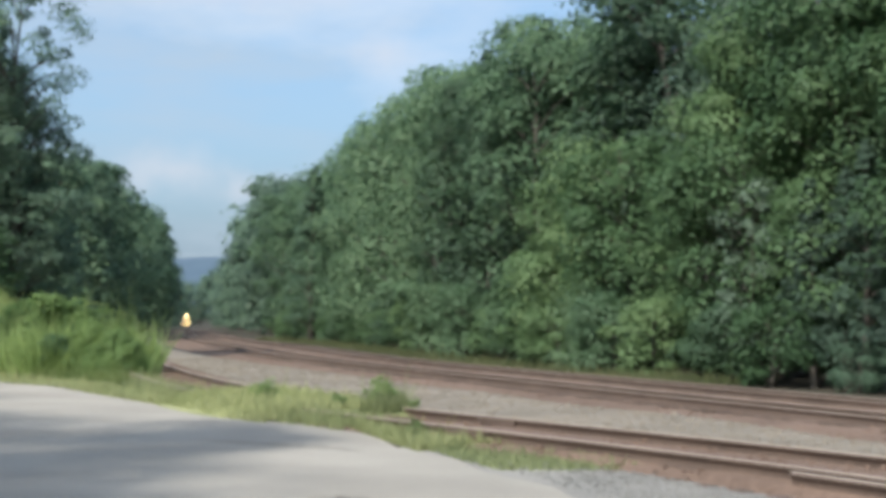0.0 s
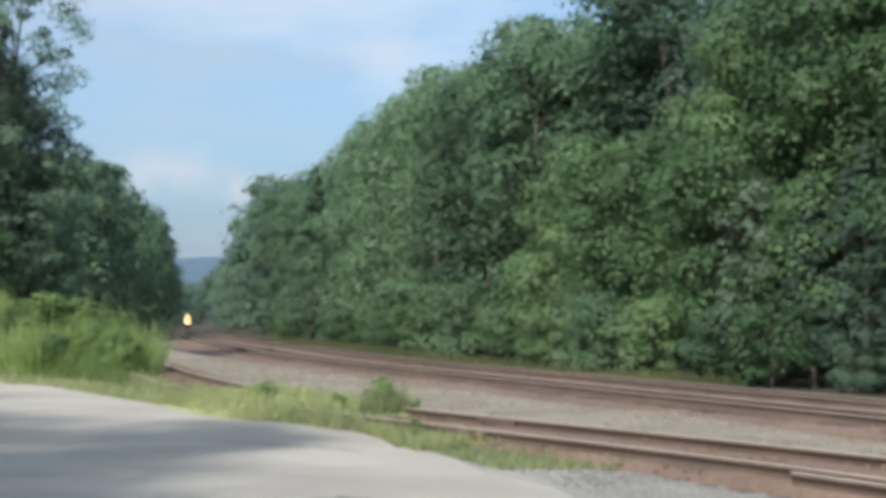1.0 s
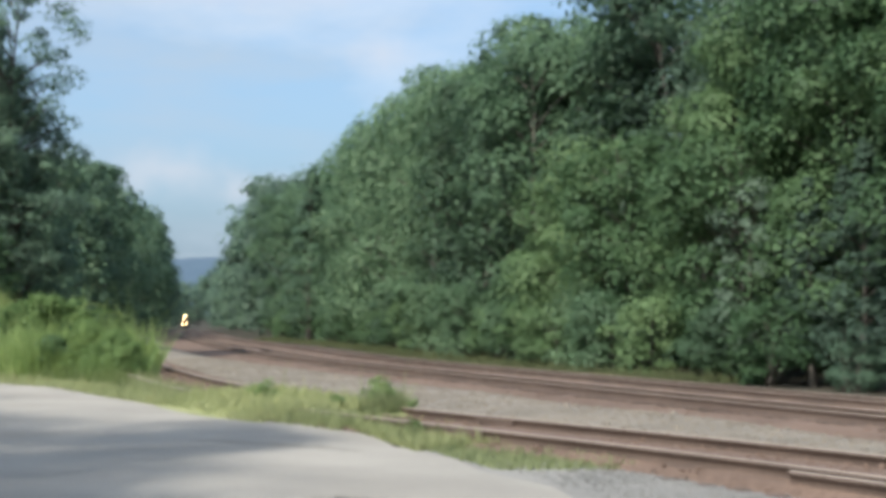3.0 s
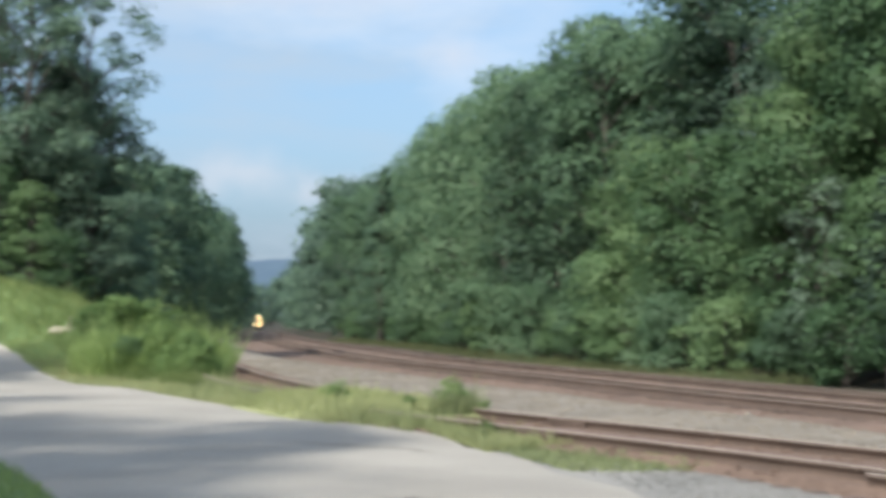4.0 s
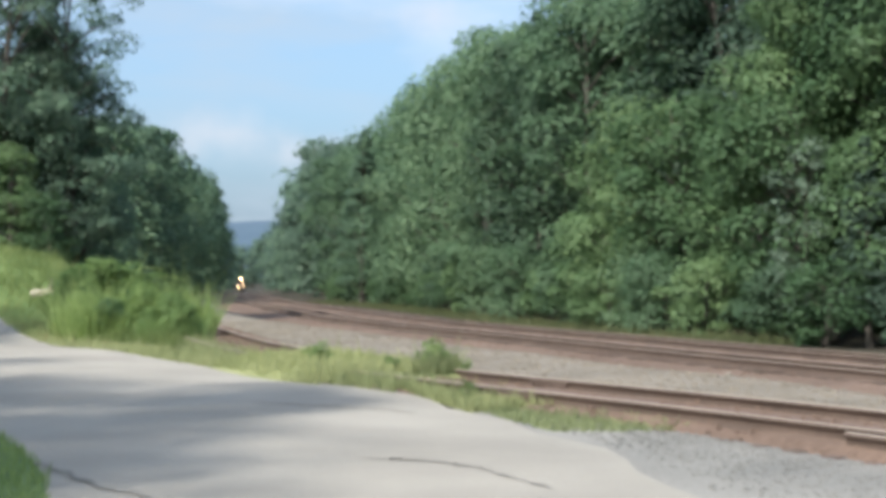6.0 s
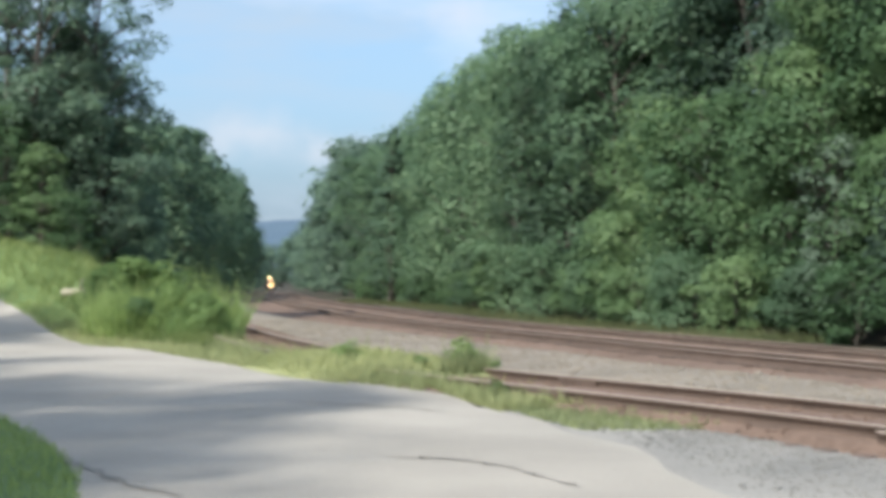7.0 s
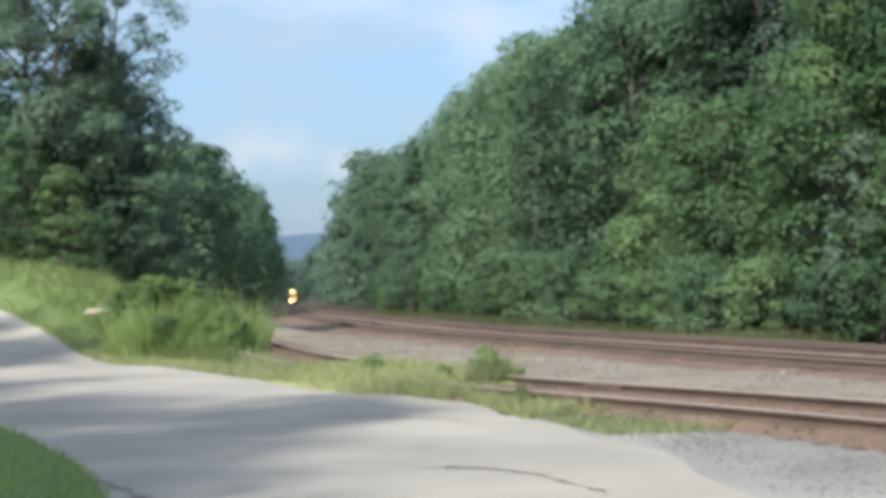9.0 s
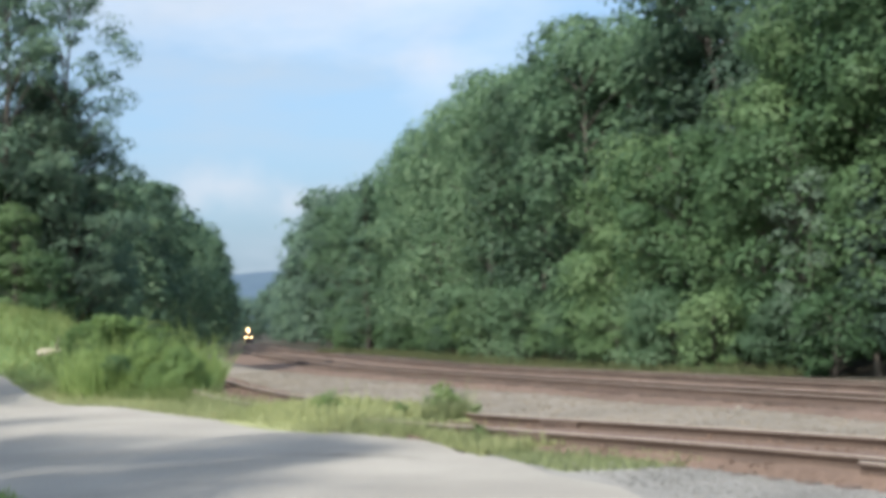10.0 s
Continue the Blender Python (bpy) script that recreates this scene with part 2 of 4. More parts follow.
def grid_sheet(name, us, vs, place, mats, label, category):
    """A sheet of quads over us x vs; place gives x, y, z arrays."""
    u, v = np.meshgrid(us, vs)
    verts = np.stack([a.ravel() for a in place(u, v)], 1)
    n, m = len(us), len(vs)
    i = (np.arange(m - 1)[:, None] * n + np.arange(n - 1)[None]).ravel()
    me = mesh_of(name, verts, np.stack([i, i + 1, i + 1 + n, i + n], 1), mats, smooth=True)
    return tagged(new(name, me), label, category, kind="structure")


def make_ground():
    near = np.arange(-60, 70, 1.0)
    far = 70 * 1.16 ** np.arange(0, 27)
    us = np.concatenate([-far[::-1] + 10, near, far])
    vs = np.concatenate([-far[::-1] + 40, np.arange(-30, 180, 1.0), 180 * 1.11 ** np.arange(0, 29)])
    grid_sheet("ground", us, vs, lambda u, v: (u, v, land(u, v) - 0.05), [GROUND], "leaf-littered soil under the woods, its shade painted dark", "ground")


def strip(name, line, y0, y1, offsets, heights, mat, label, category, step=0.7):
    """A bed along a line: cross-section offsets (to the right) and heights over the rail's level."""
    ys = np.concatenate([np.arange(y0, min(y1, 110), step), np.arange(110, y1, 6.0)]) if y1 > 110 else np.arange(y0, y1, step)
    xs = line_x(line, ys)
    dx = np.gradient(xs, ys)
    nx, ny = 1 / np.sqrt(1 + dx * dx), -dx / np.sqrt(1 + dx * dx)
    k = len(offsets)
    o, h = np.array(offsets), np.array(heights)
    rng = np.random.default_rng(5)
    wob = rng.normal(0, 0.012, (len(ys), k))
    V = np.stack([xs[:, None] + nx[:, None] * o, ys[:, None] + ny[:, None] * o, grade(ys)[:, None] + h + wob], 2).reshape(-1, 3)
    i = (np.arange(len(ys) - 1)[:, None] * k + np.arange(k - 1)[None]).ravel()
    me = mesh_of(name, V, np.stack([i, i + 1, i + 1 + k, i + k], 1), [mat], smooth=True)
    return tagged(new(name, me), label, category, kind="structure")


# far edge of the road, along y: x
ROAD_FAR = smooth_line([(3.2, -10), (2.2, 6), (1.45, 12), (1.0, 14.4), (0.6, 15.7), (0.0, 17.7), (-0.8, 19.9), (-1.6, 21.9), (-3.4, 23.9), (-5.1, 26.9),
                        (-6.9, 30.2), (-9.0, 33.7), (-11.1, 36.5), (-14.6, 43.6), (-17.0, 48.1), (-19.7, 52.4), (-22.4, 56.7), (-25.4, 60.9), (-42, 84), (-70, 110)], width=0.8)
ROAD_NEAR = smooth_line([(-1.2, -10), (-1.6, 2), (-2.6, 8), (-3.9, 12.7), (-4.7, 14.4), (-5.7, 16.4), (-7.3, 19.2), (-8.3, 20.4), (-13, 27), (-19.5, 36.5), (-27, 47), (-36, 58),
                         (-60, 84), (-86, 110)], width=0.8)


def make_road():
    ts = np.linspace(0, 1, 15)
    vs = np.arange(-9, 100, 0.8)

    def place(u, v):
        a, b = line_x(ROAD_NEAR, v), line_x(ROAD_FAR, v)
        x = a + (b - a) * u + 0.10 * np.sin(v * 1.9) * (u > 0.99)
        return x, v, land(x, v) + 0.035 + 0.05 * (1 - (2 * u - 1) ** 2)

    grid_sheet("road", ts, vs, place, [ASPHALT], "worn pale grey asphalt lane with sandy edges", "road")

    def sandy(u, v):
        wide = 0.45 + 0.22 * np.sin(v * 1.1) + 0.15 * np.sin(v * 2.7 + 1)
        x = line_x(ROAD_FAR, v) + 0.12 - (1 - u) * wide
        a, b = line_x(ROAD_NEAR, v), line_x(ROAD_FAR, v)
        k = np.clip((x - a) / (b - a), 0, 1)
        return x, v, land(x, v) + 0.035 + 0.05 * (1 - (2 * k - 1) ** 2) + 0.004

    grid_sheet("sandy_edge", np.linspace(0, 1, 4), np.arange(20, 75, 0.4), sandy, [SAND], "pale grit washed onto the lane's edge", "grit")

    def verge(u, v):
        a, b = line_x(ROAD_FAR, v) - 0.1, line_x(SIDING, v) - 0.9
        x = a + (b - a) * u
        return x, v, land(x, v) + 0.025

    grid_sheet("gravel_verge", np.linspace(0, 1, 8), np.arange(-5.5, 19.5, 0.7), verge, [GRAVEL], "grey crushed-stone verge beside the siding", "gravel")

    def far_verge(u, v):
        a, b = line_x(ROAD_FAR, v) + 0.0, line_x(SIDING, v) - 0.95
        x = a + (np.maximum(b, a + 0.5) - a) * u
        return x, v, land(x, v) + 0.03

    grid_sheet("grass_verge", np.linspace(0, 1, 8), np.arange(19, 42.3, 0.7), far_verge, [TURF], "sunlit grass verge between lane and siding", "grass")
    grid_sheet("grass_bank", np.linspace(0, 1, 12), np.arange(42.1, 66, 0.7), far_verge, [LAWN], "green grass bank above the lane", "grass")

    def near_verge(u, v):
        x = line_x(ROAD_NEAR, v) - u * 14
        return x, v, land(x, v) + 0.03

    grid_sheet("lawn", np.linspace(0, 1, 15), np.arange(4, 60, 0.8), near_verge, [LAWN], "green mown grass at the near edge of the lane", "grass")


def make_crack_or_streak(points, width, seed):
    """A ragged dark line lying on the lane: a dirt-filled crack or a painted shadow streak."""
    rng = random.Random(seed)
    V, F = [], []
    pts = []
    for (x, y), (x2, y2) in zip(points, points[1:]):
        for i in range(8):
            pts.append((x + (x2 - x) * i / 8 + rng.uniform(-0.04, 0.04), y + (y2 - y) * i / 8 + rng.uniform(-0.05, 0.05)))
    for i, (x, y) in enumerate(pts):
        a, b = line_x(ROAD_NEAR, y), line_x(ROAD_FAR, y)
        w = width * rng.uniform(0.4, 1.2) * math.sin(math.pi * (i + 0.5) / len(pts)) ** 0.4
        for dy in (-w / 2, w / 2):
            u = min(1, max(0, (x - a) / (b - a)))
            V.append((x, y + dy, float(land(x, y + dy)) + 0.041 + 0.05 * (1 - (2 * u - 1) ** 2) + 0.006))
    F = [(2 * i, 2 * i + 1, 2 * i + 3, 2 * i + 2) for i in range(len(pts) - 1)]
    return tagged(new("road_crack_or_streak", mesh_of("road_crack_or_streak", V, F, [CRACK_SHADE])), "ragged dark line for dirt-filled cracks and a shadow streak on worn asphalt", "crack", kind="structure")


make_ground()
make_road()
make_crack_or_streak([(-1.25, 13.3), (-1.0, 13.2), (-0.66, 13.1), (-0.14, 12.5), (0.19, 11.85), (0.47, 11.35)], 0.08, 1)
make_crack_or_streak([(-4.3, 13.4), (-3.75, 12.6), (-3.1, 11.6), (-2.6, 11.0)], 0.14, 2)
# this one is a dappled shadow streak, painted as a dark line
make_crack_or_streak([(-3.2, 19.2), (-2.2, 18.7), (-1.4, 18.5), (-0.9, 18.0)], 0.09, 3)


def make_yard():
    def place(u, v):
        b = line_x(MAIN, v) - 2.6
        a = np.maximum(line_x(SIDING, np.minimum(v, 74)) + 1.2 - 30 * np.clip(v - 74, 0, 1), b - 9 + 6 * ease((v - 80) / 50))
        x = a + (np.maximum(b, a + 0.5) - a) * u
        return x, v, land(x, v) + 0.03 + 0.05 * np.sin(u * math.pi)

    grid_sheet("ballast_yard", np.linspace(0, 1, 14), np.arange(-5, 150, 0.7), place, [BALLAST], "pale crushed stone spread between siding and main line", "ballast")


make_yard()
strip("siding_bed", SIDING, -5, 62, [-1.3, -1.08, 0, 1.4, 2.2], [-0.36, -0.16, -0.12, -0.15, -0.30], BROWN, "rust-brown ballast under the siding", "ballast")
strip("main_bed", MAIN, -13, 690, [-5.2, -3.2, -1.5, 0, 2, 4, 5.5, 7.2], [-0.72, -0.60, -0.49, -0.49, -0.55, -0.60, -0.66, -0.95], BROWN,
      "rust-brown ballast bed of the double main line", "ballast")

# ---- tracks ----


def rail_mesh(line, y0, y1, off, top, name="rail"):
    ys = np.concatenate([np.arange(y0, min(y1, 120), 1.0), np.arange(120, y1, 8.0)]) if y1 > 120 else np.arange(y0, y1, 1.0)
    xs = line_x(line, ys)
    dx = np.gradient(xs, ys)
    nx, ny = 1 / np.sqrt(1 + dx * dx), -dx / np.sqrt(1 + dx * dx)
    prof = [(-0.037, 0), (-0.030, 0.008), (0.030, 0.008), (0.037, 0), (0.036, -0.035), (0.010, -0.05), (0.010, -0.14), (0.070, -0.158), (0.070, -0.172),
            (-0.070, -0.172), (-0.070, -0.158), (-0.010, -0.14), (-0.010, -0.05), (-0.036, -0.035)]
    k = len(prof)
    o = off + np.array([p[0] for p in prof])
    h = top - 0.008 + np.array([p[1] for p in prof])
    V = np.stack([xs[:, None] + nx[:, None] * o, ys[:, None] + ny[:, None] * o, grade(ys)[:, None] + h], 2).reshape(-1, 3)
    F, idx = [], []
    for j in range(len(ys) - 1):
        for i in range(k):
            F.append((j * k + i, j * k + (i + 1) % k, (j + 1) * k + (i + 1) % k, (j + 1) * k + i))
            idx.append(1 if i in (0, 1, 2) else 0)
    return mesh_of(name, V, F, [RUST, WORN_STEEL], idx)


def tie_mesh():
    bm = bmesh.new()
    box(bm, (-1.3, -0.115, -0.17), (1.3, 0.115, 0.0), 0.012)
    me = bpy.data.meshes.new("tie")
    bm.to_mesh(me)
    bm.free()
    me.materials.append(TIE)
    return me


TIE_MESH = tie_mesh()


def make_track(line, y0, y1, off, near_top, far_top, ty0, ty1, label, sunk=0.0):
    track = tagged(new("railway_track"), label, "railway track", "railway tracks")
    part("rail", rail_mesh(line, y0, y1, off - 0.7525, near_top), track)
    part("rail", rail_mesh(line, y0, y1, off + 0.7525, far_top), track)
    rng = np.random.default_rng(int(100 + off * 10 + y1))
    tilt = math.degrees(math.atan2(far_top - near_top, 1.505))
    y = ty0
    while y < ty1:
        x = float(line_x(line, y))
        d = float(line_x(line, y + 0.3) - x) / 0.3
        a = -math.atan(d)
        t = new("tie", TIE_MESH)
        t.parent = track
        t.matrix_basis = pose(x + off * math.cos(a), y + off * math.sin(a), (near_top + far_top) / 2 - 0.176 - sunk + float(grade(y)) + rng.uniform(-0.012, 0.0),
                              0, -tilt, math.degrees(a) + rng.uniform(-1.5, 1.5))
        y += 0.54 * math.cos(a)
    return track


make_track(SIDING, -5, 62, 0.0, 0.0, 0.0, 9, 46, "rusty siding track on weathered ties, half sunk in ballast", 0.045)
make_track(MAIN, -13, 690, 0.0, -0.30, -0.36, 18, 92, "main-line railway track with rusty rails, banked in the bend")
make_track(MAIN, -13, 690, 3.94, -0.41, -0.46, 20, 92, "second main-line track beside the woods, rusty rails")


def make_switch_rail():
    """Short loose rail lying against the siding's near rail."""
    piece = tagged(new("switch_rail"), "short rusty switch rail beside the siding's rail", "rail")
    part("rail", rail_mesh(SIDING, 10.5, 15.2, -0.98, -0.02), piece)
    for y in (11.0, 12.2, 13.4, 14.6):
        x = float(line_x(SIDING, y))
        a = -math.atan(float(line_x(SIDING, y + 0.3) - x) / 0.3)
        bm = bmesh.new()
        box(bm, (-0.12, -0.05, -0.03), (0.12, 0.05, 0.0), 0.006)
        o = bm_part("slide_plate", bm, RUST, piece)
        o.matrix_basis = pose(x - 0.98 * math.cos(a), y - 0.98 * math.sin(a), -0.175, 0, 0, math.degrees(a))
    for y in (19.6, 20.7):
        x = float(line_x(SIDING, y))
        a = -math.atan(float(line_x(SIDING, y + 0.3) - x) / 0.3)
        joint = tagged(new("joint_bar"), "rusty bolted joint bar on the rail", "joint bar")
        bm = bmesh.new()
        box(bm, (-0.02, -0.45, -0.05), (0.02, 0.45, 0.05), 0.008)
        bm_part("bar", bm, RUST, joint)
        for i in range(4):
            bm = bmesh.new()
            cyl(bm, (-0.05, -0.33 + i * 0.22, 0), (-0.018, -0.33 + i * 0.22, 0), 0.022, sides=6)
            bm_part("bolt", bm, RUST, joint)
        side = -0.7525 - 0.05 if y < 20 else 0.7525 - 0.05
        joint.matrix_basis = pose(x + side * math.cos(a), y + side * math.sin(a), -0.09, 0, 0, math.degrees(a))


make_switch_rail()

# ---- stones ----


def make_stones(name, count, place, size, mat, label, seed):
    rng = np.random.default_rng(seed)
    base = np.array([(1, 0, 0), (-1, 0, 0), (0, 1, 0), (0, -1, 0), (0, 0, 1), (0, 0, -1)], float)
    tri = np.array([(0, 2, 4), (2, 1, 4), (1, 3, 4), (3, 0, 4), (2, 0, 5), (1, 2, 5), (3, 1, 5), (0, 3, 5)])
    P = place(rng, count)
    n = len(P)
    s = size * rng.lognormal(0, 0.35, (n, 1, 1)) * rng.uniform(0.6, 1.2, (n, 1, 3)) * np.array([1, 1, 0.7])
    v = base[None] * rng.uniform(0.7, 1.25, (n, 6, 1)) * s
    a = rng.uniform(0, 6.28, n)
    c, d = np.cos(a), np.sin(a)
    v = np.stack([v[:, :, 0] * c[:, None] - v[:, :, 1] * d[:, None], v[:, :, 0] * d[:, None] + v[:, :, 1] * c[:, None], v[:, :, 2]], 2)
    V = (v + P[:, None]).reshape(-1, 3)
    F = (tri[None] + (np.arange(n) * 6)[:, None, None]).reshape(-1, 3)
    return tagged(new(name, mesh_of(name, V, F, [mat])), label, "stones", kind="stuff")


def on_line(line, y0, y1, offs, hs, lift, power=1.6):
    def place(rng, n):
        y = y0 + (y1 - y0) * rng.random(n) ** power
        o = rng.uniform(offs[0], offs[-1], n)
        x = line_x(line, y)
        dx = (line_x(line, y + 0.3) - x) / 0.3
        k = 1 / np.sqrt(1 + dx * dx)
        return np.stack([x + o * k, y - o * dx * k, np.interp(o, offs, hs) + grade(y) + lift], 1)
    return place


def yard_place(rng, n):
    y = 10 + 46 * rng.random(n) ** 1.3
    a, b = line_x(SIDING, y) + 1.0, line_x(MAIN, y) - 2.6
    u = rng.random(n)
    x = a + (b - a) * u
    return np.stack([x, y, land(x, y) + 0.035 + 0.05 * np.sin(u * math.pi)], 1)


make_stones("yard_stones", 10500, yard_place, 0.032, STONE, "pale grey-brown stones spread between the tracks", 4)
make_stones("ballast_stones", 7000, on_line(SIDING, 9, 48, [-1.3, -1.08, 0, 1.4, 2.2], [-0.36, -0.16, -0.12, -0.15, -0.30], 0.005), 0.03, BROWN,
            "rust-dusted ballast stones round the siding", 1)
make_stones("brown_ballast_stones", 6500, on_line(MAIN, 16, 70, [-5.0, -3.2, -1.5, 0, 2, 4, 5.5], [-0.70, -0.60, -0.49, -0.49, -0.55, -0.60, -0.66], 0.005), 0.035, BROWN,
            "rust-dusted ballast stones of the main line", 2)


def verge_place(rng, n):
    y = rng.uniform(8, 19.5, n)
    a, b = line_x(ROAD_FAR, y) + 0.2, line_x(SIDING, y) - 0.9
    x = a + (b - a) * rng.random(n) ** 0.7
    return np.stack([x, y, land(x, y) + 0.03], 1)


make_stones("gravel", 7000, verge_place, 0.014, GREY_STONE, "loose grey gravel on the verge", 3)

# ---- plants ----


def leaves(P, N, length, rng, slim=0.55, fold=0.07):
    """Folded leaves of two triangles each at P, facing N."""
    n = len(P)
    N = N / np.maximum(np.linalg.norm(N, axis=1, keepdims=True), 1e-6)
    r = rng.normal(size=(n, 3))
    A = np.cross(N, r)
    A /= np.maximum(np.linalg.norm(A, axis=1, keepdims=True), 1e-6)
    B = np.cross(N, A)
    L = (length * rng.uniform(0.6, 1.35, n))[:, None]
    W = L * slim
    v = np.stack([P - A * L / 2, P + A * L / 2 - N * L * 0.10, P + B * W / 2 + N * L * fold, P - B * W / 2 + N * L * fold], 1).reshape(-1, 3)
    i = np.arange(n) * 4
    f = np.concatenate([np.stack([i, i + 2, i + 1], 1), np.stack([i, i + 1, i + 3], 1)])
    return v, f


def tube(points, radii, sides=7):
    V, F = [], []
    pts = [Vector(p) for p in points]
    for j, (p, r) in enumerate(zip(pts, radii)):
        d = (pts[min(j + 1, len(pts) - 1)] - pts[max(j - 1, 0)]).normalized()
        q = d.to_track_quat("Z", "Y")
        for i in range(sides):
            a = 2 * math.pi * i / sides
            V.append(tuple(p + q @ Vector((r * math.cos(a), r * math.sin(a), 0))))
    for j in range(len(pts) - 1):
        for i in range(sides):
            F.append((j * sides + i, j * sides + (i + 1) % sides, (j + 1) * sides + (i + 1) % sides, (j + 1) * sides + i))
    return V, F


def tree_meshes(name, seed, height, spread, low, shape, count, size, mat, clump=0.75, clumps=150, bark=None):
    """Trunk with limbs, and a crown of leaves gathered in clumps."""
    rng = np.random.default_rng(seed)
    V, F = [], []

    def add(p, r, s=7):
        v, f = tube(p, r, s)
        F.extend(tuple(i + len(V) for i in q) for q in f)
        V.extend(v)

    lean = rng.normal(0, 0.25, 2)
    axis = lambda h: np.array([lean[0] * (h / height) ** 2 * 2 + 0.12 * math.sin(h * 0.8 + seed), lean[1] * (h / height) ** 2 * 2, h])
    r0 = (0.011 if name == "sparse_tree" else 0.018) * height
    hs = np.linspace(-0.4, height * 0.95, 9)
    add([axis(h) for h in hs], [r0 * (1.25 - 1.15 * i / 8) for i in range(9)])
    C, O, S = [], [], []
    for _ in range(clumps):
        u = rng.random() ** 0.85
        h = low + (height - low) * u
        if shape == "cone":
            r = spread * (1 - u) ** 0.8 + 0.25
        elif shape == "tall":
            r = spread * (0.55 + 0.75 * math.sin(math.pi * min(1, u * 0.9 + 0.08))) * (1 if u < 0.8 else 1 - (u - 0.8) * 3.0)
        else:
            r = spread * math.sin(math.pi * (0.12 + 0.80 * u)) ** 0.6
        a = rng.uniform(0, 2 * math.pi)
        r *= (0.78 + 0.22 * math.sin(3 * a + seed) * math.sin(5 * u + seed * 0.7)) * rng.uniform(0.45, 1.05)
        d = np.array([math.cos(a), math.sin(a), 0])
        C.append(axis(h) + d * r)
        O.append(d)
        S.append(1.15 - 0.85 * u if shape == "cone" else 1.0)
    C, O, S = np.array(C), np.array(O), np.array(S)
    for c in C[:: max(1, clumps // 26)]:
        h = max(low * 0.6, c[2] - 0.5 * np.linalg.norm(c[:2]) - 0.4)
        a = axis(h)
        mid = a * 0.45 + c * 0.55 + np.array([0, 0, 0.15])
        # a collar joins the limb to the trunk
        ring = 7 * int(np.argmin(np.abs(hs - h)))
        F.append((ring, ring + 1, len(V) + 1, len(V)))
        add([a, mid, c], [r0 * 0.42 * (1 - h / height * 0.7), r0 * 0.2, 0.012], 5)
    k = rng.integers(0, len(C), count)
    D = rng.normal(size=(count, 3))
    D /= np.linalg.norm(D, axis=1, keepdims=True)
    D += O[k] * 0.40 + np.array([0, 0, 0.42])
    D /= np.linalg.norm(D, axis=1, keepdims=True)
    rad = clump * (S * rng.uniform(0.5, 1.6, len(C)))[k] * rng.uniform(0.62, 1.06, count)
    flat = np.array([1, 1, 0.40 if shape == "cone" else 0.62])
    P = C[k] + D * rad[:, None] * flat
    N = D * 0.95 + np.array([0, 0, 0.45]) + rng.normal(0, 0.17, (count, 3))
    lv, lf = leaves(P, N, size, rng, 0.28 if shape == "cone" else 0.6)
    trunk = mesh_of("trunk", V, F, [bark or BARK], smooth=True)
    crown = mesh_of("crown", lv, lf, [mat])
    return name, trunk, crown


def plant(kind, x, y, scale=1.0, turn=0.0, label="", category="tree", group="", sink=0.05, tall=1.0, parts=("trunk", "crown")):
    name, trunk, crown = kind
    ob = tagged(new(name), label, category, group)
    ob.matrix_basis = Matrix.LocRotScale((x, y, float(land(x, y)) - sink), Euler((0, 0, turn)), (scale, scale, scale * tall))
    part(parts[0], trunk, ob)
    part(parts[1], crown, ob)
    return ob


OAK = [tree_meshes("deciduous_tree", 11 + i, 12.5, 3.6, 0.9, "round", 7000, 0.275, LEAF_MID, 1.45, 62) for i in range(3)]
HIGH = [tree_meshes("deciduous_tree", 41 + i, 11.0, 3.0, 2.6, "round", 15500, 0.20, LEAF_LIGHT, 1.25, 46) for i in range(2)]
LOFTY = [tree_meshes("deciduous_tree", 45 + i, 16.5, 3.9, 7.0, "round", 5200, 0.34, LEAF_MID, 1.35, 64) for i in range(2)]
YOUNG = [tree_meshes("deciduous_tree", 31 + i, 8.0, 2.5, 0.4, "round", 14000, 0.18, LEAF_LIGHT, 1.1, 44) for i in range(3)]
DARK = [tree_meshes("deciduous_tree", 51 + i, 15.0, 4.0, 2.0, "tall", 7600, 0.28, LEAF_DARK, 1.5, 60) for i in range(2)]
GREY = [tree_meshes("silver_leaved_tree", 61, 9.0, 1.9, 0.6, "tall", 3800, 0.22, LEAF_GREY, 0.6, 60)]
PINE = [tree_meshes("conifer", 71 + i, 16.0, 3.2, 2.2, "cone", 6500, 0.42, NEEDLE, 0.85, 190) for i in range(2)]
FAR = [tree_meshes("deciduous_tree", 81 + i, 13.0, 4.2, 0.6, "round", 2200, 0.66, m, 1.7, 48) for i, m in enumerate((LEAF_HAZED, LEAF_HAZED, LEAF_HAZED))]
LINE = [tree_meshes("deciduous_tree", 86 + i, 13.0, 4.2, 0.6, "round", 3100, 0.52, LEAF_LINE_LIT, 1.7, 44) for i in range(2)]
BUSHY = [tree_meshes("deciduous_tree", 36 + i, 8.0, 2.5, 0.4, "round", 9000, 0.19, LEAF_LIGHT, 0.62, 120) for i in range(2)]
DISTANT = [tree_meshes("deciduous_tree", 83 + i, 13.0, 4.2, 0.6, "round", 700, 1.1, LEAF_HAZED, 1.7, 40) for i in range(2)]
SHADY = [tree_meshes("deciduous_tree", 56 + i, 15.0, 3.6, 1.6, "tall", 12500, 0.26, LEAF_HAZED, 1.35, 75) for i in range(2)]
SPARSE = [tree_meshes("sparse_tree", 91, 15.0, 2.6, 3.5, "tall", 8500, 0.16, LEAF_HAZED, 0.60, 95)]
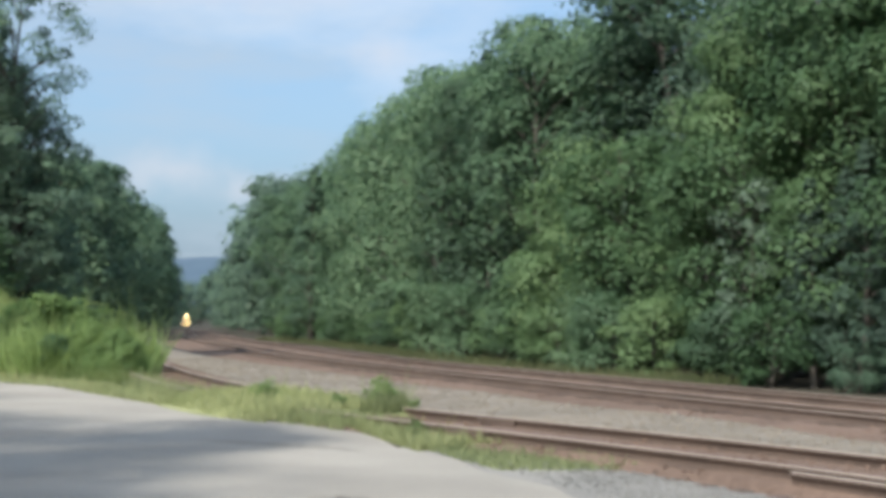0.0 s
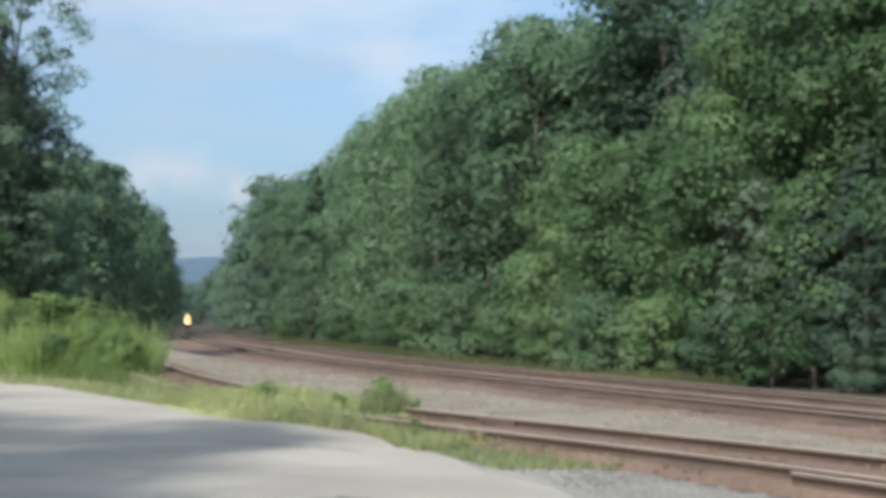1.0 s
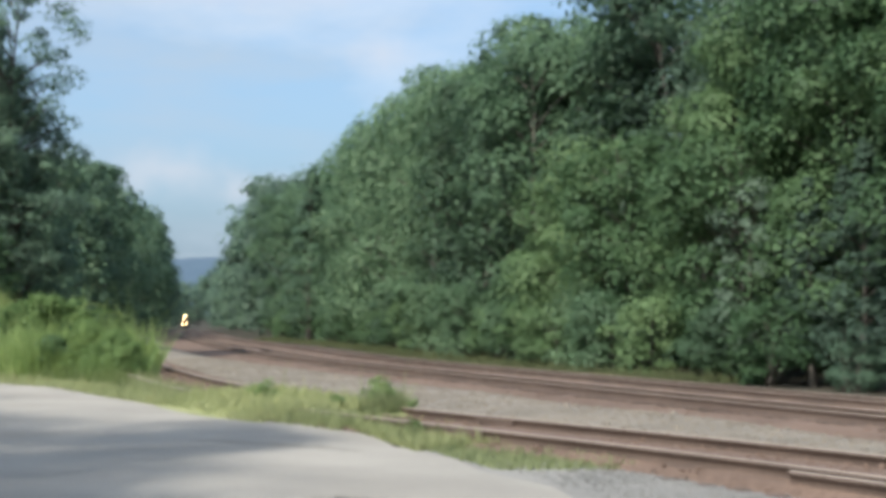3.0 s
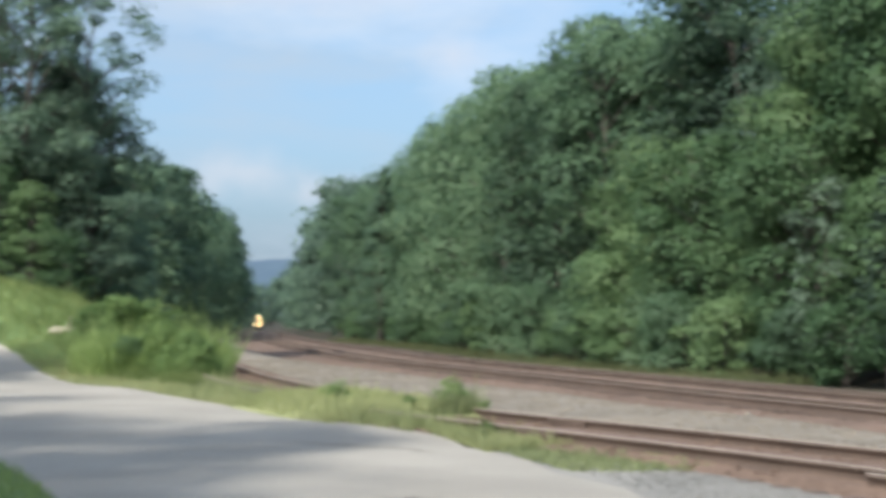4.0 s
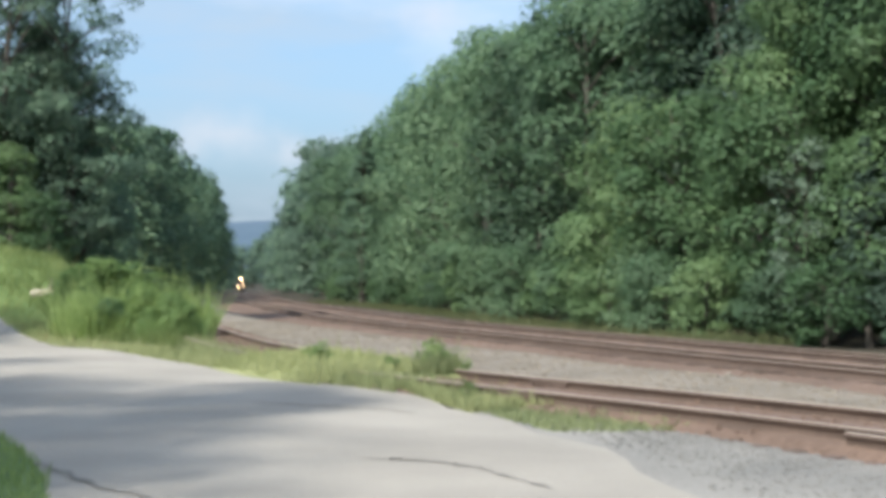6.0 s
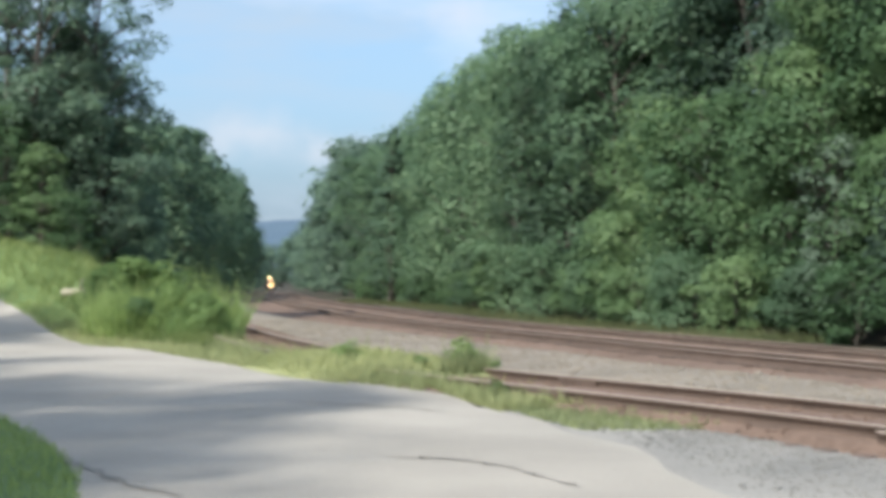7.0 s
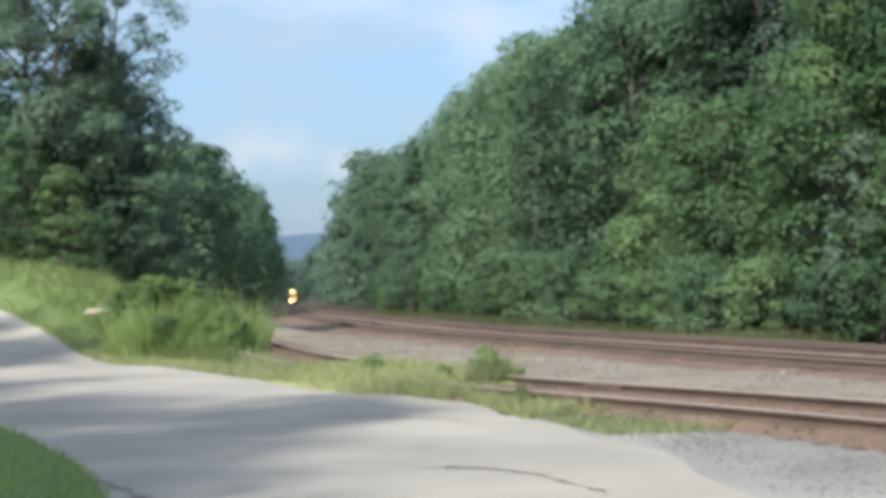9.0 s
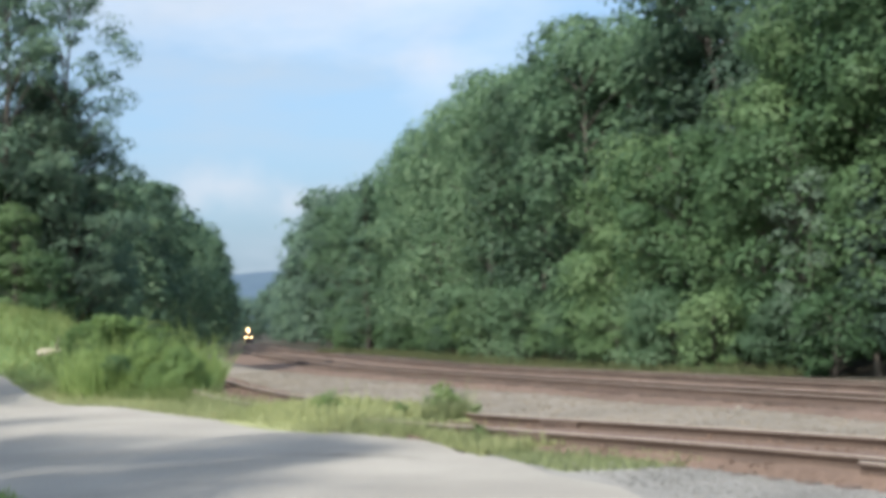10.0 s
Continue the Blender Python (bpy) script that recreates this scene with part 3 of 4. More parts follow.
SHRUB = [tree_meshes("shrub", 101 + i, 2.0, 0.95, 0.05, "tall", 6000, 0.11, m, 0.24, 150, GREEN_STEM) for i, m in enumerate((LEAF_BRIGHT, LEAF_LIGHT, LEAF_BRIGHT))]
# the third thicket's darker leaf carries the shade under the wood in its colour
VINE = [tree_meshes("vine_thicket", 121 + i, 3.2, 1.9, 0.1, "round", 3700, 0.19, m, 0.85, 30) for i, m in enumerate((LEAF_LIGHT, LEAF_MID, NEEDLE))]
WEED = [tree_meshes("weed", 131 + i, 0.95, 0.30, 0.05, "tall", 380, 0.09, LEAF_BRIGHT, 0.14, 34, GREEN_STEM) for i in range(2)]
STEMS = ("stem", "foliage")


def wood_spot(y, off):
    x = float(line_x(WOOD, y))
    d = float(line_x(WOOD, y + 1) - x)
    k = 1 / math.sqrt(1 + d * d)
    return x + off * k, y - off * d * k


def right_woods():
    rng = random.Random(4)

    def plant_seen(kind, x, y, *rest, **more):
        """Only the stretch of the wood that lies before the lane's bend is planted."""
        if x < 0.37 * y + 2.0:
            plant(kind, x, y, *rest, **more)

    y = 27.0
    while y < 150:
        # up to y 43 shade at the wood's foot is painted by the dark thicket
        x, yy = wood_spot(y, rng.uniform(0.6, 1.6) if y > 43 else rng.uniform(1.2, 2.2))
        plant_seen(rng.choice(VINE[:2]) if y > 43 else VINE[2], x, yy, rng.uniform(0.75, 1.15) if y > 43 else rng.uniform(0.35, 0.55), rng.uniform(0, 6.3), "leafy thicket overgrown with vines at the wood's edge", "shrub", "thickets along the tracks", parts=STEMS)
        y += rng.uniform(2.2, 3.2) * (1 + max(0, y - 60) / 45) * (1 if y > 43 else 0.9)
    y = 22.0
    while y < 66:
        x, yy = wood_spot(y, rng.uniform(2.6, 4.2))
        plant_seen(rng.choice(YOUNG if y > 43 else HIGH), x, yy, rng.uniform(0.85, 1.2), rng.uniform(0, 6.3), "young light-green broadleaf tree at the wood's edge", "tree", "trees along the tracks")
        y += rng.uniform(3.0, 4.4)
    while y < 150:
        x, yy = wood_spot(y, rng.uniform(2.6, 4.0))
        s = rng.uniform(1.08, 1.2) if y < 86 else rng.uniform(1.26, 1.36) if y < 126 else rng.uniform(1.1, 1.2)
        plant_seen(rng.choice(OAK), x, yy, s, rng.uniform(0, 6.3), "full-crowned green broadleaf tree in the trackside wood", "tree", "trees along the tracks")
        y += rng.uniform(4.5, 6.0) * (1 + max(0, y - 60) / 110)
    y = 18.0
    while y < 170:
        x, yy = wood_spot(y, rng.uniform(6.0, 8.0))
        kinds, s = (DARK + PINE[:1], rng.uniform(0.85, 1.0)) if 38 < y < 57 else (OAK, rng.uniform(1.12, 1.3) if y < 57 else rng.uniform(1.22, 1.36))
        plant_seen(rng.choice(kinds), x, yy, s, rng.uniform(0, 6.3), "full-crowned green broadleaf tree in the trackside wood", "tree", "trees along the tracks")
        y += rng.uniform(4.0, 5.6) * (1 + max(0, y - 60) / 90)
    y = 20.0
    while y < 150:
        x, yy = wood_spot(y, rng.uniform(12, 15))
        plant_seen(rng.choice(DARK + PINE[:1]), x, yy, rng.uniform(0.85, 1.05), rng.uniform(0, 6.3), "tall dark tree on the wooded slope", "tree", "trees on the slope")
        y += rng.uniform(5.5, 7.5) * (1 + max(0, y - 60) / 90)
    for y in (40.0, 44.5, 49.0, 53.0, 58.0):
        x, yy = wood_spot(y, 10.0)
        plant(DARK[int(y) % 2], x, yy, 0.95, y, "tall dark tree on the wooded slope", "tree", "trees on the slope")
    for x, y, k in ((2.6, 76.0, 1.0), (5.4, 72.0, 1.04), (7.9, 65.5, 1.0), (9.5, 61.5, 1.05), (11.8, 57.0, 1.0), (-11.3, 124.0, 0.94)):
        plant(PINE[int(y) % 2], x, y, k, y, "conifer with level boughs rising over the broadleaf wood", "tree", "conifers")
    for x, y, k in ((13.3, 47.5, 1.36), (11.6, 51.5, 1.08), (15.4, 46.0, 1.3)):
        plant(HIGH[int(y) % 2], x, y, k, x, "tall light-green broadleaf tree at the wood's edge", "tree", "trees along the tracks")
    plant(OAK[2], -0.5, 81.0, 1.2, 2.0, "full-crowned green broadleaf tree in the trackside wood", "tree", "trees along the tracks", tall=1.08)
    for x, y, k in ((12.4, 42.4, 0.46), (11.3, 44.2, 0.4), (13.4, 40.6, 0.5), (12.2, 43.9, 0.42)):
        plant(PINE[int(x) % 2], x, y, k, x, "young dark conifer with drooping boughs at the wood's edge", "tree", "young conifers")
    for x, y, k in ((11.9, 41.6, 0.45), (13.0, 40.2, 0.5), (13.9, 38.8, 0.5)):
        plant(VINE[2], x, y, k, y, "low thicket at the wood's foot, shade put into its dark leaves", "shrub", "thickets along the tracks", parts=STEMS)
    plant(GREY[0], 10.0, 47.4, 0.72, 1.0, "slim tree with pale silvery leaves at the wood's edge", "tree")
    y = 150.0
    while y < 620:
        for off in (7.0,):
            x, yy = wood_spot(y, off + rng.uniform(-1, 2))
            plant(rng.choice(FAR if y < 340 else DISTANT), x, yy, rng.uniform(1.15, 1.4) * (1.17 if 190 < y < 300 else 1.0), rng.uniform(0, 6.3), "distant broadleaf tree beside the line", "tree", "distant trees")
        y += rng.uniform(7, 10) * (1 + (y - 150) / 300)


def end_woods():
    """Where the line bends out of sight beyond the train."""
    rng = random.Random(14)
    for y, x0, x1, k in ((725, -150, -98, 1.5), (800, -175, -105, 1.7), (900, -200, -115, 1.95)):
        x = x0
        while x < x1:
            plant(rng.choice(DISTANT), x, y + rng.uniform(-12, 12), k * rng.uniform(0.85, 1.1), rng.uniform(0, 6.3), "distant broadleaf tree closing the view down the line", "tree", "distant trees")
            x += rng.uniform(8, 11)


def left_woods():
    rng = random.Random(9)
    y = 84.0
    while y < 560:
        edge = 9.0 - 5.6 * min(1, max(0, (y - 84) / 120))
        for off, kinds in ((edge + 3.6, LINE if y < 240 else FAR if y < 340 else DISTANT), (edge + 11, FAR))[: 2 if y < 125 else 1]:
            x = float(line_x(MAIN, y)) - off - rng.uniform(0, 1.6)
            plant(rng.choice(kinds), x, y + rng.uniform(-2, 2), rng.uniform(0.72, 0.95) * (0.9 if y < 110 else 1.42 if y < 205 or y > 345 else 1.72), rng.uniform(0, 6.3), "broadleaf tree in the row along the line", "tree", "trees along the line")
        y += rng.uniform(6, 8) * (1 + (y - 84) / 250)
    # the tall dark group beside the lane
    for kind, x, y, s, tall in ((SHADY[0], -20.0, 65, 0.86, 1.0), (SHADY[1], -23.4, 65, 1.05, 1.0), (SHADY[0], -27.5, 69, 0.85, 1.0), (SHADY[1], -18.9, 64.2, 0.74, 1.0), (OAK[1], -22.2, 71, 1.0, 1.0),
                                (SPARSE[0], -21.4, 63, 1.25, 1.0), (SPARSE[0], -18.9, 63.5, 1.16, 1.0), (SPARSE[0], -25.8, 66, 1.05, 1.0), (SPARSE[0], -29.5, 66, 1.0, 1.0)):
        plant(kind, x, y, s, x, "tall dark-leaved tree with thin bare top branches beside the lane", "tree", "tall trees by the lane", tall=tall)
    for x, y, s in ((-22.2, 61.5, 0.74), (-18.6, 60.0, 0.55), (-25.6, 67.0, 0.95), (-29.2, 66.0, 0.8), (-20.4, 60.5, 0.62)):
        plant(BUSHY[int(y) % 2], x, y, s, x, "young broadleaf tree at the foot of tall trees", "tree", "young trees by the lane")


def shrubs():
    for i, (x, y, s) in enumerate(((-10.8, 41.8, 1.08), (-9.6, 40.4, 0.8), (-8.6, 38.0, 0.66), (-9.3, 38.9, 0.78), (-12.0, 43.5, 0.88), (-13.4, 45.5, 0.66), (-8.3, 36.9, 0.5), (-10.0, 39.2, 0.6), (-11.2, 40.6, 0.62))):
        plant(SHRUB[i % 3], x, y, s, i * 1.3, "bright green roadside shrub in the tall grass", "shrub", "shrubs by the siding", parts=STEMS)
    for i, (x, y, s) in enumerate(((-0.98, 23.6, 0.8), (-0.74, 23.9, 0.62), (-1.25, 23.9, 0.6), (-0.55, 23.5, 0.45), (-1.5, 23.8, 0.5), (-3.0, 25.2, 0.7), (-3.3, 25.6, 0.6), (-0.3, 19.6, 0.4))):
        plant(WEED[i % 2], x, y, s, i * 2.1, "leafy green weed growing between lane and rails", "weed", "weeds by the siding", parts=STEMS)
    for i, (x, y, h) in enumerate(((-10.4, 41.2, 2.35), (-9.9, 41.0, 2.0), (-11.2, 42.2, 2.1))):
        make_sapling(x, y, h, 60 + i)
    # the trees whose shade lies on the lane
    for kind, x, y, k, turn in ((LOFTY[0], -11.3, 1.2, 0.88, 0.4), (LOFTY[1], -11.4, 5.4, 0.88, 1.4), (LOFTY[0], -11.7, 9.6, 0.9, 2.4), (LOFTY[1], -15.6, 12.4, 0.9, 3.4),
                                (LOFTY[0], -16.6, 7.0, 0.9, 5.1), (LOFTY[1], -19.4, 17.6, 0.9, 4.4), (LOFTY[1], -21.8, 29.0, 0.85, 3.0), (LOFTY[0], -23.8, 33.4, 1.0, 0.9), (LOFTY[1], -29.0, 38.6, 1.05, 2.2)):
        plant(kind, x, y, k, turn, "broadleaf tree on the lawn, shading the lane", "tree", "lawn trees")


def make_sapling(x, y, height, seed):
    """A slim stem topped by arching feathered leaves, each with its leaflets in pairs."""
    rng = np.random.default_rng(seed)
    sapling = tagged(new("sapling"), "slim sapling with arching feathered leaves among the shrubs", "sapling", "saplings by the siding")
    sapling.location = (x, y, float(land(x, y)) - 0.05)
    v, f = tube([(0, 0, 0), (0.05, 0.02, height * 0.5), (0.02, 0.0, height * 0.85)], [0.03, 0.022, 0.012], 6)
    part("stem", mesh_of("stem", v, f, [GREEN_STEM], smooth=True), sapling)
    for i in range(11):
        a, h = i * 2.4 + rng.uniform(-0.3, 0.3), height * (0.62 + 0.24 * i / 10)
        d = np.array([math.cos(a), math.sin(a), 0.0])
        long = rng.uniform(0.75, 1.05)
        u = np.repeat(np.linspace(0.15, 1.0, 11), 2)
        rib = d * (long * u)[:, None] + np.array([0, 0, 1]) * (h + long * (0.75 * u - 0.62 * u * u))[:, None]
        across = np.array([-d[1], d[0], 0]) * np.tile([1.0, -1.0], 11)[:, None]
        P = rib + across * 0.11
        half = across * 0.12 + d * 0.04
        wide = d * 0.035
        V = np.stack([P - half, P + wide, P + half - np.array([0, 0, 0.03]), P - wide], 1).reshape(-1, 3)
        k = np.arange(22) * 4
        part("frond", mesh_of("frond", V, np.stack([k, k + 1, k + 2, k + 3], 1), [LEAF_BRIGHT]), sapling)


def grass(name, count, place, height, mat, label, seed, width=0.012):
    rng = np.random.default_rng(seed)
    P = place(rng, count)
    n = len(P)
    a = rng.uniform(0, 6.28, n)
    side = np.stack([np.cos(a), np.sin(a), np.zeros(n)], 1) * width * rng.uniform(0.7, 1.5, (n, 1))
    h = height * rng.lognormal(0, 0.35, n)
    bend = np.stack([rng.normal(0, 0.28, n) * h, rng.normal(0, 0.28, n) * h, h], 1)
    v = np.stack([P - side, P + side, P + bend * 0.55 + side * 0.7, P + bend], 1).reshape(-1, 3)
    i = np.arange(n) * 4
    f = np.concatenate([np.stack([i, i + 1, i + 2], 1), np.stack([i, i + 2, i + 3], 1)])
    return tagged(new(name, mesh_of(name, v, f, [mat])), label, "grass", kind="stuff")


def between(a_line, a_off, b_line, b_off, y0, y1, power=1.0, patch=0.0):
    def place(rng, n):
        y = y0 + (y1 - y0) * rng.random(n) ** power
        a, b = line_x(a_line, y) + a_off, line_x(b_line, y) + b_off
        x = a + (np.maximum(b, a + 0.3) - a) * rng.random(n)
        if patch:
            keep = np.sin(x * 1.7 + y * 0.9) + np.sin(y * 1.3 - x * 0.6) + rng.normal(0, 0.5, n) > patch
            x, y = x[keep], y[keep]
        return np.stack([x, y, land(x, y) + 0.02], 1)
    return place


OVERGROWN = ([-1.6, -1.1, -0.75, 0.0, 0.75, 1.15], [-0.24, -0.05, 0.012, -0.02, 0.008, -0.16])


def make_overgrown():
    """Soil and turf heaped over a stretch of the siding, running out at both ends."""
    def place(u, v):
        end = ease(np.minimum((v - 22.2) / 1.8, (28.8 - v) / 1.8))
        return line_x(SIDING, v) + u * 1.22, v, np.interp(u, *OVERGROWN) - 0.24 * (1 - end)

    grid_sheet("overgrown_turf", np.array(OVERGROWN[0]), np.arange(22.2, 28.9, 0.3), place, [TURF], "turf grown over the buried siding rails", "grass")


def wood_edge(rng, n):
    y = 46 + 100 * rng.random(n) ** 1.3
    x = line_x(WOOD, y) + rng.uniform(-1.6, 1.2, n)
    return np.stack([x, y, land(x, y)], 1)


right_woods()
end_woods()
left_woods()
shrubs()
grass("bank_grass", 16000, between(ROAD_FAR, 0.0, SIDING, -0.9, 41, 65), 0.16, BANK_BLADE, "green uncut grass on the bank", 31, 0.018)
grass("verge_grass", 28000, between(ROAD_FAR, 0.0, SIDING, -0.9, 18.5, 44, 1.1), 0.13, GRASS, "yellow-green uncut grass between lane and siding", 21)
grass("siding_grass", 5000, between(ROAD_FAR, 0.15, SIDING, -0.8, 16.0, 20.5), 0.07, GRASS, "short sparse grass running out into gravel", 22)
grass("tall_grass", 9000, between(ROAD_FAR, 1.2, SIDING, -1.2, 33, 64), 0.32, DULL, "tall meadow grass on the bank", 23)
grass("dry_grass", 4000, between(ROAD_FAR, 0.1, SIDING, 0.2, 21, 50, 1.0, 0.6), 0.22, STRAW, "dry straw-coloured grass beside the rails", 24)
make_overgrown()
grass("siding_weeds", 7000, on_line(SIDING, 23.2, 27.9, *OVERGROWN, 0.0, 1.0), 0.11, GRASS, "uncut grass grown over the buried siding", 32)
grass("rail_grass", 9000, between(SIDING, -1.5, SIDING, -0.45, 21, 41), 0.20, GRASS, "grass leaning over the siding's near rail", 27)


def tuft(cx, cy, radius):
    def place(rng, n):
        a, d = rng.uniform(0, 6.28, n), radius * np.sqrt(rng.random(n))
        x, y = cx + d * np.cos(a) * 1.3, cy + d * np.sin(a)
        return np.stack([x, y, land(x, y) + 0.02], 1)
    return place


grass("reed_bed", 8000, tuft(-10.0, 40.0, 1.7), 0.85, LEAF_BRIGHT, "tall bright green weeds among the shrubs", 30, 0.02)
grass("reed_bed", 2600, tuft(-8.3, 37.2, 0.75), 0.45, LEAF_BRIGHT, "bright green weeds thinning out beside the shrubs", 33, 0.016)
grass("weed_tuft", 900, tuft(-0.95, 23.5, 0.30), 0.34, GRASS, "pale green tuft of tall weeds by the rail", 28)
grass("weed_tuft", 800, tuft(-2.95, 25.3, 0.32), 0.28, DULL, "grey-green tuft of tall weeds by the rail", 29)
grass("lawn_grass", 25000, between(ROAD_NEAR, -5.0, ROAD_NEAR, 0.05, 11, 27), 0.075, LAWN_BLADE, "green lawn grass at the lane's near edge", 25, 0.008)
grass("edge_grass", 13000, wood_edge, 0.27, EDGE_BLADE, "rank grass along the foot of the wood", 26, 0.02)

# ---- things on the bank ----
PALE_WOOD = material("peeled_wood", (0.30, 0.27, 0.20), (0.46, 0.42, 0.33), 3.0, 30, 0.8)
TAN = material("faded_tan_hull", (0.42, 0.31, 0.22), (0.55, 0.42, 0.31), 1.5, 20, 0.6, bump=0.1)
GREY_WOOD = material("grey_gunwale", (0.16, 0.15, 0.14), (0.28, 0.26, 0.24), 3.0, 30, 0.8)
PAPER = material("white_plastic", (0.75, 0.76, 0.74), (0.85, 0.86, 0.84), 3.0, 30, 0.5)


def make_log():
    """A peeled log with a stub of a branch."""
    log = tagged(new("log"), "pale peeled log lying in the roadside grass", "log")
    v, f = tube([(0, 0, 0), (0.5, 0.02, 0.02), (1.1, 0.0, 0.01), (1.9, 0.05, -0.02), (2.4, 0.04, -0.03)], [0.135, 0.13, 0.12, 0.10, 0.075], 10)
    part("stem", mesh_of("stem", v, f, [PALE_WOOD], smooth=True), log)
    for x, r in ((0.0, 0.135), (2.4, 0.075)):
        bm = bmesh.new()
        cyl(bm, (x - 0.012, 0.04 if x else 0, -0.03 if x else 0), (x + 0.012, 0.04 if x else 0, -0.03 if x else 0), r * 0.98, sides=10)
        bm_part("cut_end", bm, PALE_WOOD, log)
    v, f = tube([(0.75, 0, 0.05), (0.95, -0.15, 0.28), (1.1, -0.22, 0.5)], [0.06, 0.05, 0.03], 7)
    part("branch", mesh_of("branch", v, f, [PALE_WOOD], smooth=True), log)
    x, y, x2, y2 = -15.3, 47.6, -13.2, 46.45
    z, z2 = float(land(x, y)), float(land(x2, y2))
    log.matrix_basis = pose(x, y, z + 0.20, 0, math.degrees(math.atan2(z - z2, 2.4)), math.degrees(math.atan2(y2 - y, x2 - x)))


def make_boat():
    """An upturned hull whose bow points along the bank."""
    boat = tagged(new("rowing_boat"), "upturned tan rowing boat on the grass bank", "boat")
    V, F, n = [], [], 11
    for j in range(13):
        t = j / 12
        w = 0.62 * (1 - t ** 3) ** 0.7 + 0.01
        h = 0.50 * (1 - 0.25 * t)
        for i in range(n):
            a = math.pi * i / (n - 1)
            V.append((t * 3.4, -w * math.cos(a), h * math.sin(a) ** 0.75))
    for j in range(12):
        for i in range(n - 1):
            F.append((j * n + i, j * n + i + 1, (j + 1) * n + i + 1, (j + 1) * n + i))
    hull = part("hull", mesh_of("hull", V, F, [TAN], smooth=True), boat)
    hull.modifiers.new("thickness", "SOLIDIFY").thickness = 0.03
    for s in (-1, 1):
        pts = [(j / 12 * 3.4, s * (0.62 * (1 - (j / 12) ** 3) ** 0.7 + 0.03), 0.0) for j in range(13)]
        v, f = tube(pts, [0.035] * 13, 6)
        part("gunwale", mesh_of("gunwale", v, f, [GREY_WOOD], smooth=True), boat, "grey weathered gunwale")
    bm = bmesh.new()
    box(bm, (0.0, -0.03, 0.47), (2.6, 0.03, 0.55), 0.01)
    bm_part("keel", bm, GREY_WOOD, boat)
    x, y = -28.1, 61.9
    boat.matrix_basis = pose(x, y, float(land(x + 2.5, y + 1.0)) + 0.10, 4, 3, 24)


def make_litter():
    bm = bmesh.new()
    bmesh.ops.create_icosphere(bm, subdivisions=2, radius=0.13)
    rng = random.Random(3)
    for v in bm.verts:
        v.co *= rng.uniform(0.7, 1.2)
        v.co.z *= 0.7
    x, y = -22.0, 56.6
    ob = tagged(bm_part("plastic_bag", bm, PAPER), "small crumpled white plastic bag in the grass", "litter")
    ob.location = (x, y, float(land(x, y)) + 0.1)


make_log()
make_boat()
make_litter()

# ---- far hills ----


def make_hill():
    us, vs = np.linspace(-1500, 700, 60), np.linspace(0, 900, 14)

    def place(u, v):
        ridge = 131 + 16 * np.sin(u * 0.0031 + 3.37) + 2 * np.sin(u * 0.011) + 1.2 * np.sin(u * 0.043)
        return u, 2600 + v, -12 + ridge * np.sin(np.clip(v / 900, 0, 1) * math.pi * 0.5) ** 0.9

    m = material("far_woods_haze", (0.025, 0.04, 0.05), (0.04, 0.06, 0.07), 0.05, 0.2, 1.0, bump=0)
    # haze before the ridge, painted as a faint blue emission
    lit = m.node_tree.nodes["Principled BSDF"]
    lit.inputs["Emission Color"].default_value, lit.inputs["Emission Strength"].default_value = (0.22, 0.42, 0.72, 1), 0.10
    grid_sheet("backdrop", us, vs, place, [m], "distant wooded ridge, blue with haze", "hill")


make_hill()

# ---- locomotive ----
PAINT = material("locomotive_paint", (0.018, 0.018, 0.022), (0.045, 0.045, 0.05), 1.0, 20, 0.45, bump=0.05)
STRIPE = material("yellow_paint", (0.45, 0.28, 0.03), (0.6, 0.4, 0.06), 1.0, 20, 0.5, bump=0.05)
GLASS = material("cab_glass", (0.02, 0.025, 0.03), (0.03, 0.035, 0.04), 1.0, 5, 0.08, bump=0)
LAMP = glowing("headlamp", (1.0, 0.66, 0.34), 20.0)
WHEEL_R = 0.53


